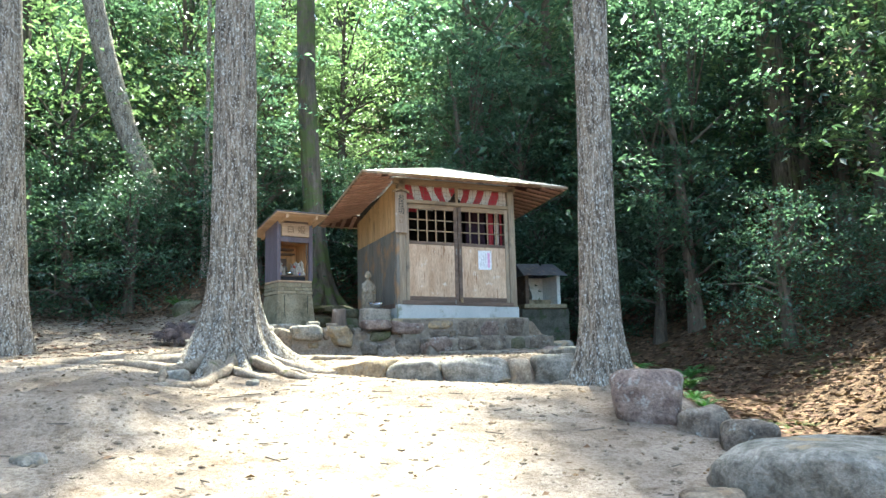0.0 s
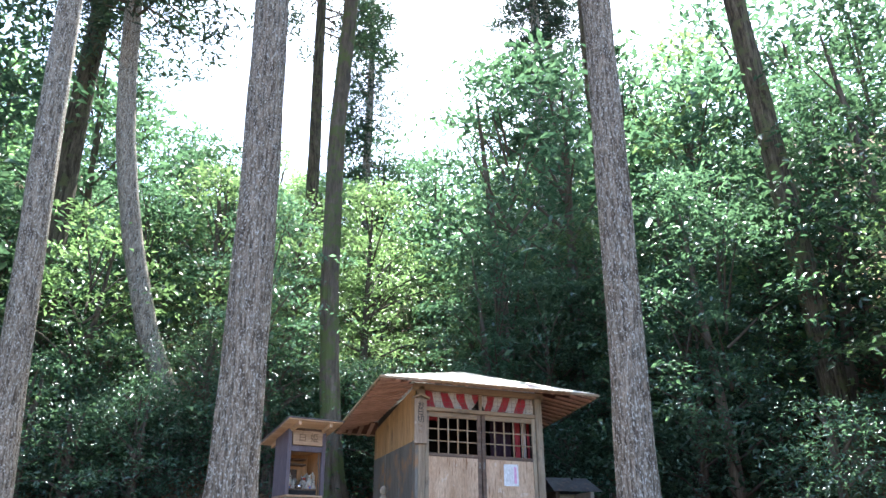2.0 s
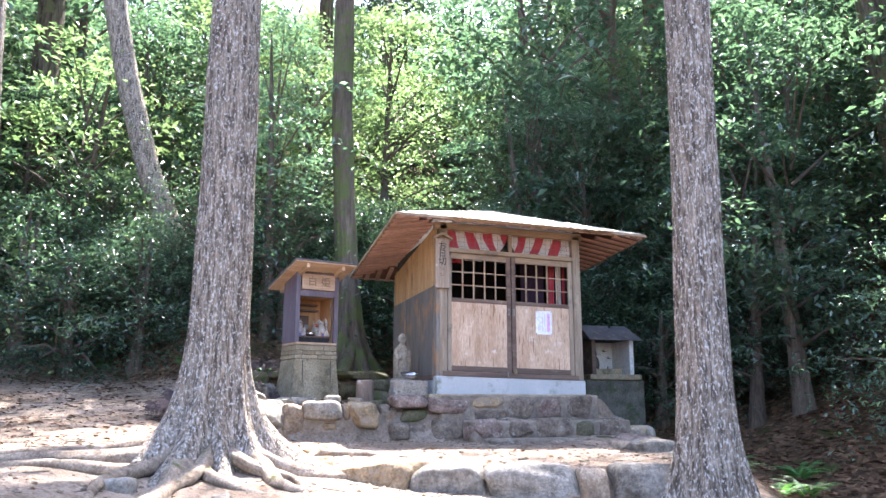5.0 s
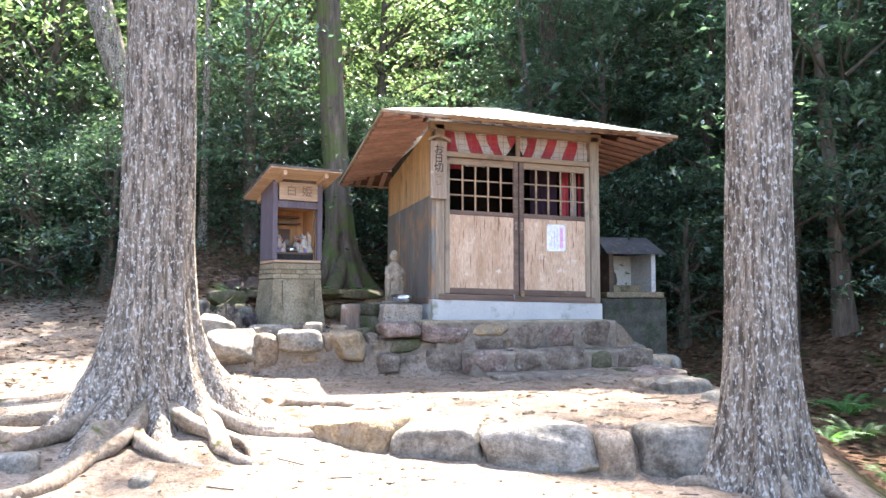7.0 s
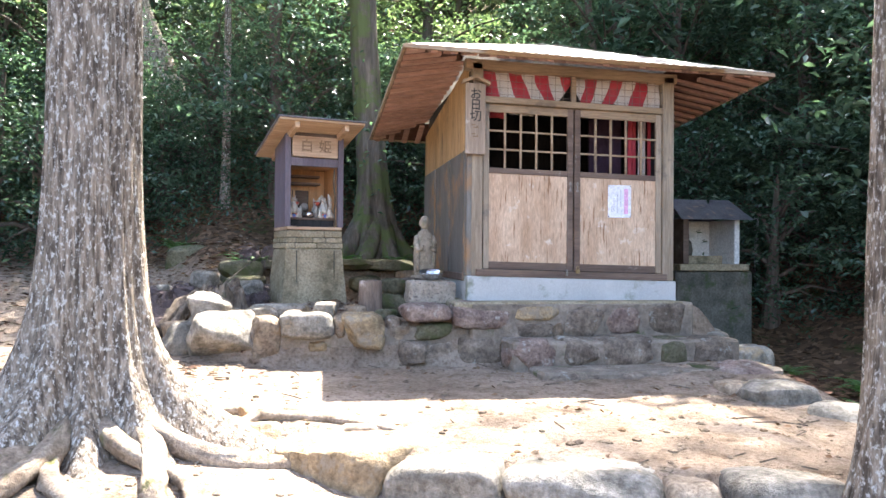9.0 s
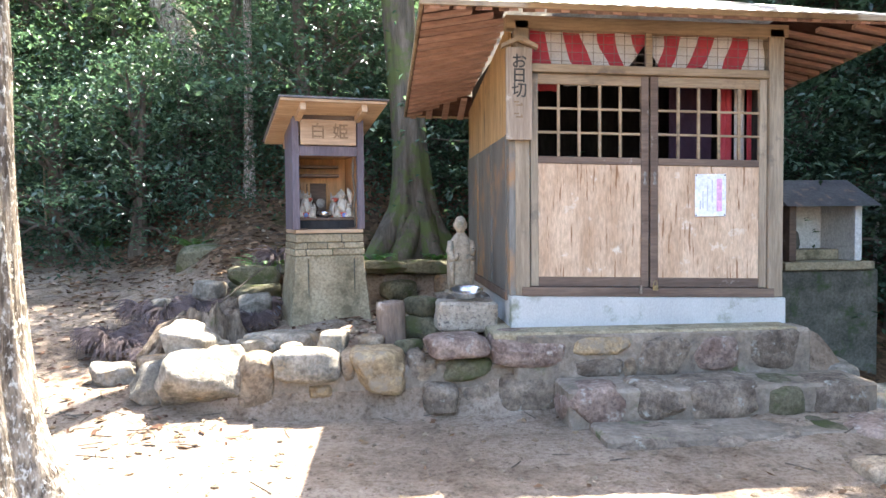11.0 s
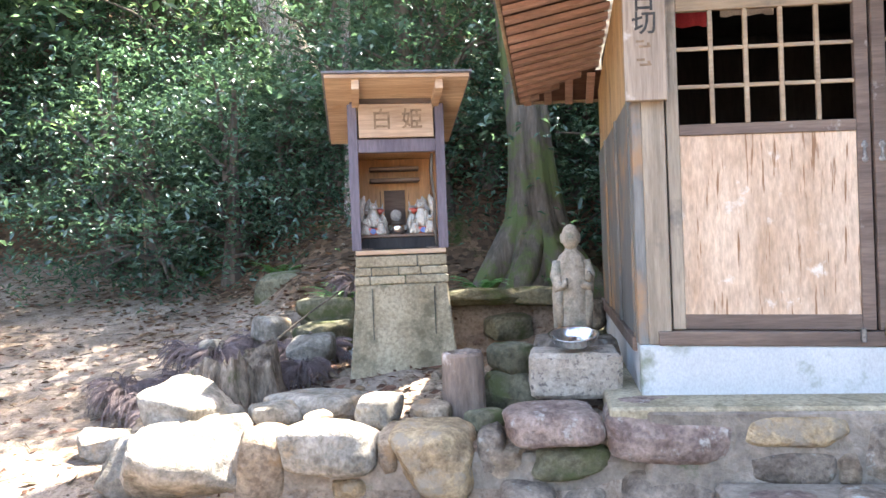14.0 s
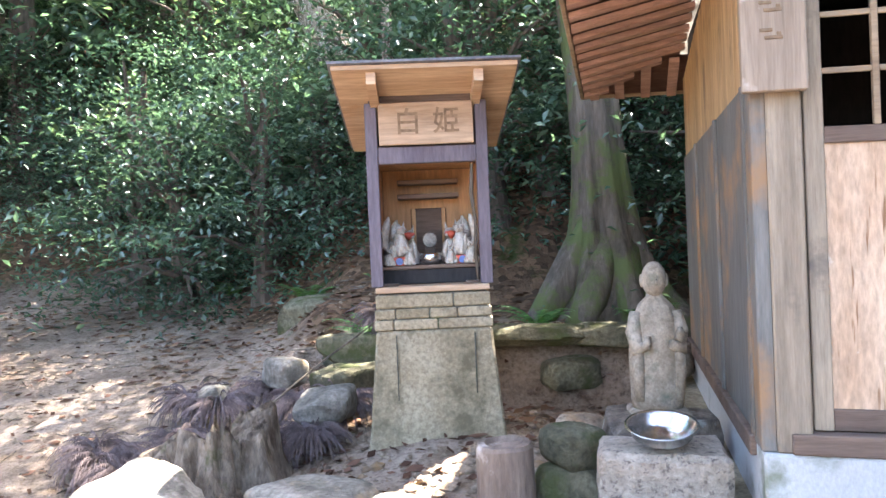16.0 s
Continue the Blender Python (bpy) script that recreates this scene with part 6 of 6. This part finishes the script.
# ---- stump, withered ferns and small growth ----
def build_stump():
    x, y = 1.00, 11.26
    z = height(x, y, False)
    ob = thing("tree_stump", (x, y, z), "rotting grey tree stump with a jagged top", "stump")
    bm = bmesh.new()
    n, rings = 96, []
    for j in range(13):
        f = j / 12
        ring = []
        for k in range(n):
            a = 2 * math.pi * k / n
            top = 0.42 + 0.12 * noise.noise(Vector((math.cos(a) * 2, math.sin(a) * 2, 1))) + 0.06 * noise.noise(Vector((math.cos(a) * 9, math.sin(a) * 9, 4))) - 0.16 * smooth(0.2, 1.0, math.cos(a - 2.9))
            r = 0.20 + 0.035 * math.cos(7 * a + 2 * f) * (1 - 0.5 * f) + 0.018 * math.cos(13 * a - 3 * f) + 0.012 * math.cos(23 * a + 2 * f) + 0.30 * math.exp(-f * 2.8) * (1 + 0.5 * math.cos(5 * a + 1)) + 0.022 * noise.noise(Vector((math.cos(a) * 5, math.sin(a) * 5, f)))
            ring.append(bm.verts.new((r * math.cos(a), r * math.sin(a), -0.06 + (top + 0.06) * f)))
        rings.append(ring)
    inner = []
    for k in range(n):
        a = 2 * math.pi * k / n
        inner.append(bm.verts.new((0.13 * math.cos(a), 0.13 * math.sin(a), rings[-1][k].co.z - 0.03 - 0.04 * abs(noise.noise(Vector((a * 2, 0, 0)))))))
    rings.append(inner)
    for p, q in zip(rings, rings[1:]):
        for k in range(n):
            bm.faces.new((p[k], p[(k + 1) % n], q[(k + 1) % n], q[k]))
    bm.faces.new(inner)
    part("bole", bm, STUMP_WOOD, ob, smooth=True)
    for n2, (a, ln) in enumerate(((200, 0.45), (235, 0.4), (300, 0.35), (345, 0.4), (165, 0.4))):
        ca, sa = math.cos(radians(a)), math.sin(radians(a))
        part("root", tube([(0.2 * ca, 0.2 * sa, 0.16), (0.3 * ca, 0.3 * sa, 0.06), ((0.2 + ln * 0.7) * ca, (0.2 + ln * 0.7) * sa, 0.0), ((0.2 + ln) * ca, (0.2 + ln) * sa, -0.05)],
                          [0.08, 0.07, 0.05, 0.02], 8, rough=0.5, seed=n2), STUMP_WOOD, ob, smooth=True)
    # rotten slabs of the old bole, split away and slumped outwards
    rnd = random.Random(12)
    for n2, (ax, ay, bx, by, zt, w) in enumerate(((-0.14, -0.06, -0.44, -0.26, 0.40, 0.06), (-0.2, 0.02, -0.50, -0.08, 0.34, 0.055), (-0.22, 0.08, -0.62, 0.06, 0.26, 0.05), (-0.16, -0.10, -0.36, -0.38, 0.33, 0.05))):
        pts = [(ax + (bx - ax) * f + rnd.uniform(-0.02, 0.02), ay + (by - ay) * f, zt * (1 - f) ** 0.75 - 0.05 * f) for f in (0, 0.2, 0.4, 0.6, 0.8, 1.0)]
        part("split_slab", tube(pts, [w * 0.4, w * 0.8, w * 1.2, w * 0.8, w * 1.3, w * 0.6], 16, rough=1.3, seed=20 + n2), STUMP_WOOD, ob, smooth=True)


build_stump()


def frond_mesh(name, count, length, arch, material, seed, leaflets=16, width=0.10, hang=0.0):
    """Fronds from one crown: arching lines of paired narrow leaflets, limp when hang is high."""
    rnd = random.Random(seed)
    verts, faces = [], []
    for c in range(count):
        a = 2 * math.pi * c / count + rnd.uniform(-0.4, 0.4)
        ln = length * rnd.uniform(0.5, 1.2)
        px, py, pz = 0.03 * math.cos(a), 0.03 * math.sin(a), rnd.uniform(-0.02, 0.04)
        pitch = rnd.uniform(0.5, 1.2) if hang else math.atan2(arch, length) + 0.5
        bend = (2.6 if hang else 1.3) * rnd.uniform(0.75, 1.15) / leaflets
        st = ln / leaflets
        for j in range(leaflets):
            f = (j + 0.6) / leaflets
            pitch = max(-1.45, pitch - bend)
            a += rnd.uniform(-0.06, 0.06)
            ca, sa, cp, sp = math.cos(a), math.sin(a), math.cos(pitch), math.sin(pitch)
            nx, ny, nz = px + st * ca * cp, py + st * sa * cp, pz + st * sp
            w = width * math.sin(math.pi * min(0.97, 0.2 + 0.8 * f)) * rnd.uniform(0.6, 1.3)
            for s in (-1, 1):
                tx, ty = -sa * s, ca * s
                b = len(verts)
                k = 0.5 + 0.5 * (1 - abs(hang))
                verts += [(px, py, pz), (nx, ny, nz),
                          (nx + (tx * k + ca * 0.4) * w, ny + (ty * k + sa * 0.4) * w, nz - w * (0.2 + hang * rnd.uniform(0.4, 1.2)))]
                faces.append((b, b + 1, b + 2))
            px, py, pz = nx, ny, nz
    me = bpy.data.meshes.new(name)
    me.from_pydata(verts, [], faces)
    me.materials.append(material)
    return me


def ferns():
    rnd = random.Random(8)
    dry = frond_mesh("fronds", 170, 0.34, 0.19, FERN_DRY, 3, 20, 0.021, 0.95)
    first = None
    for x, y, s in ((0.18, 11.50, 0.95), (0.34, 11.42, 0.8), (-0.02, 11.72, 0.7), (0.42, 12.25, 1.0), (0.18, 12.35, 0.95), (0.62, 12.55, 0.9), (1.0, 12.25, 0.95), (1.22, 12.2, 0.95), (1.08, 11.72, 0.9),
                    (1.28, 11.66, 0.75), (0.40, 11.85, 0.75), (1.30, 12.95, 1.0), (0.62, 11.1, 0.7), (0.95, 12.62, 0.7)):
        ob = new("withered_fern", dry)
        ob.matrix_world = pose(x, y, height(x, y, False) + 0.16 * s, 0, 0, rnd.uniform(0, 360)) @ Matrix.Scale(s, 4)
        tagged(ob, "drooping withered grey-brown fern clump", "fern", "withered ferns round the stump")
    green = frond_mesh("fronds", 11, 0.40, 0.2, FERN, 5, 18, 0.07)
    for x, y, s in ((2.25, 13.3, 0.8), (2.2, 12.95, 0.5), (1.2, 12.95, 1.0), (0.2, 14.2, 1.0), (6.3, 9.3, 1.2), (6.8, 8.6, 1.1), (6.1, 8.2, 0.9), (7.0, 10.2, 1.2), (5.95, 7.4, 0.8),
                    (6.5, 10.8, 1.0), (5.7, 6.9, 0.8), (2.95, 13.5, 0.7), (-1.2, 15.4, 0.9), (7.4, 9.4, 1.2), (3.5, 13.9, .9)):
        ob = new("fern", green)
        ob.matrix_world = pose(x, y, height(x, y, False) + 0.02, 0, 0, rnd.uniform(0, 360)) @ Matrix.Scale(s, 4)
        tagged(ob, "bright green fern on the damp bank", "fern", "green ferns")
    st = link_mesh("bare_branch", tube([(0.9, 11.75, 1.78), (1.2, 12.05, 2.05), (1.45, 12.35, 2.25), (1.62, 12.6, 2.48)], [0.007, 0.006, 0.005, 0.003], 6), TWIG)
    tagged(st, "thin bare branch leaning on the bank", "branch")
    pole = link_mesh("bamboo_stake", tube([(-1.96, 15.5, height(-1.96, 15.5, False) - 0.1), (-1.97, 15.52, 3.2), (-1.96, 15.52, 3.75)], [0.014, 0.013, 0.012], 8), CONCRETE)
    tagged(pole, "pale weathered stake standing in the shrubs", "stake")
    mark = link_mesh("marker_post", box(8.17, 8.23, 13.9, 13.92, height(8.2, 13.9, False) - 0.1, 2.9, 0.004), PLASTER)
    tagged(mark, "slim white wooden marker with faint writing", "marker")
    for n, (x, y) in enumerate(((1.12, 12.62), (1.3, 12.64))):
        ob = link_mesh("tile_shard", box(-0.07, 0.07, -0.02, 0.02, -0.05, 0.05, 0.01), TARP)
        ob.matrix_world = pose(x, y, height(x, y, False) + 0.05, 10, 5, 10)
        tagged(ob, "broken blue-grey tile leaning on the mossy bank", "tile", "broken tiles on the bank")


ferns()


# ---- scattered stuff on the ground ----
def scatter(name, count, seed, region, maker, material, label):
    rng = random.Random(seed)
    verts, faces = [], []
    tries = 0
    while count and tries < 60000:
        tries += 1
        x, y = region(rng)
        z = height(x, y)
        v, f = maker(rng)
        b = len(verts)
        verts += [(x + p[0], y + p[1], z + p[2]) for p in v]
        faces += [tuple(b + i for i in q) for q in f]
        count -= 1
    me = bpy.data.meshes.new(name)
    me.from_pydata(verts, [], faces)
    me.materials.append(material)
    return tagged(new(name, me), label, kind="stuff")


def pebble(rng, lo=0.006, hi=0.028):
    r = lo + (hi - lo) * rng.random() ** 3
    a0 = rng.uniform(0, 6)
    v = [(0, 0, r * 0.7)]
    for k in range(6):
        a = a0 + k * 1.047
        q = r * rng.uniform(0.7, 1.2)
        v.append((q * math.cos(a), q * math.sin(a), r * rng.uniform(0.0, 0.35)))
    for k in range(6):
        v.append((v[k + 1][0] * 0.9, v[k + 1][1] * 0.9, -r * 0.5))
    f = [(0, 1 + k, 1 + (k + 1) % 6) for k in range(6)]
    f += [(1 + k, 7 + k, 7 + (k + 1) % 6, 1 + (k + 1) % 6) for k in range(6)]
    return v, f


def dead_leaf(rng, s0=0.02, s1=0.055):
    s, a = rng.uniform(s0, s1), rng.uniform(0, 6.28)
    c, d = math.cos(a), math.sin(a)
    t = rng.uniform(0.004, 0.02)
    pts = [(-s, 0, 0.006), (0, 0.38 * s, 0.006 + t), (s, 0, 0.008 + t * rng.random()), (0, -0.38 * s, 0.004)]
    return [(x * c - y * d, x * d + y * c, z) for x, y, z in pts], [(0, 1, 2), (0, 2, 3)]


def twig(rng):
    ln, a = rng.uniform(0.04, 0.22), rng.uniform(0, 6.28)
    c, d = math.cos(a), math.sin(a)
    w = 0.003
    pts = [(-ln / 2, -w, 0.004), (ln / 2, -w, 0.012), (ln / 2, w, 0.012), (-ln / 2, w, 0.004), (-ln / 2, 0, 0.011), (ln / 2, 0, 0.019)]
    return [(x * c - y * d, x * d + y * c, z) for x, y, z in pts], [(0, 1, 5, 4), (3, 4, 5, 2)]


def near(rng):
    while True:
        x, y = rng.uniform(-4, 5.2), rng.uniform(1.5, 10.3)
        if x < gully_x(y):
            return x, y


def left_yard(rng):
    return rng.uniform(-5, 1.5), rng.uniform(9.5, 15.5)


def woods_floor(rng):
    while True:
        x, y = rng.uniform(-6, 11), rng.uniform(4, 17)
        if y > 12.2 + 2.4 * smooth(0.8, -2.5, x) or x > gully_x(y) + 0.2:
            return x, y


def behind(rng):
    return rng.uniform(0.6, 3.2), rng.uniform(10.6, 13.6)


def slope_bank(rng):
    return rng.uniform(5.6, 9.5), rng.uniform(3.5, 11)


scatter("gravel", 5200, 1, near, pebble, ROCK, "loose pale gravel on the trodden soil")
scatter("gravel", 2400, 2, left_yard, pebble, ROCK, "loose brown gravel on the path")
scatter("gravel", 900, 3, lambda r: (r.uniform(0.8, 3.3), r.uniform(10.5, 12.6)), lambda r: pebble(r, 0.01, 0.05), ROCK, "rubble behind the low wall")
scatter("leaf_litter", 320, 4, near, lambda r: dead_leaf(r, 0.012, 0.034), DRY_LEAF, "scattered dry brown leaves")
scatter("leaf_litter", 1500, 5, left_yard, dead_leaf, DRY_LEAF, "scattered dry brown leaves")
scatter("leaf_litter", 9000, 6, woods_floor, lambda r: dead_leaf(r, 0.03, 0.075), DRY_LEAF, "thick brown leaf litter under the trees")
scatter("leaf_litter", 900, 7, behind, dead_leaf, DRY_LEAF, "dry leaves behind the shrine")
scatter("leaf_litter", 4500, 10, slope_bank, lambda r: dead_leaf(r, 0.03, 0.08), DRY_LEAF, "thick brown leaf litter on the bank")
scatter("twigs", 240, 8, near, twig, TWIG, "small fallen twigs")
scatter("twigs", 700, 9, left_yard, twig, TWIG, "small fallen twigs")
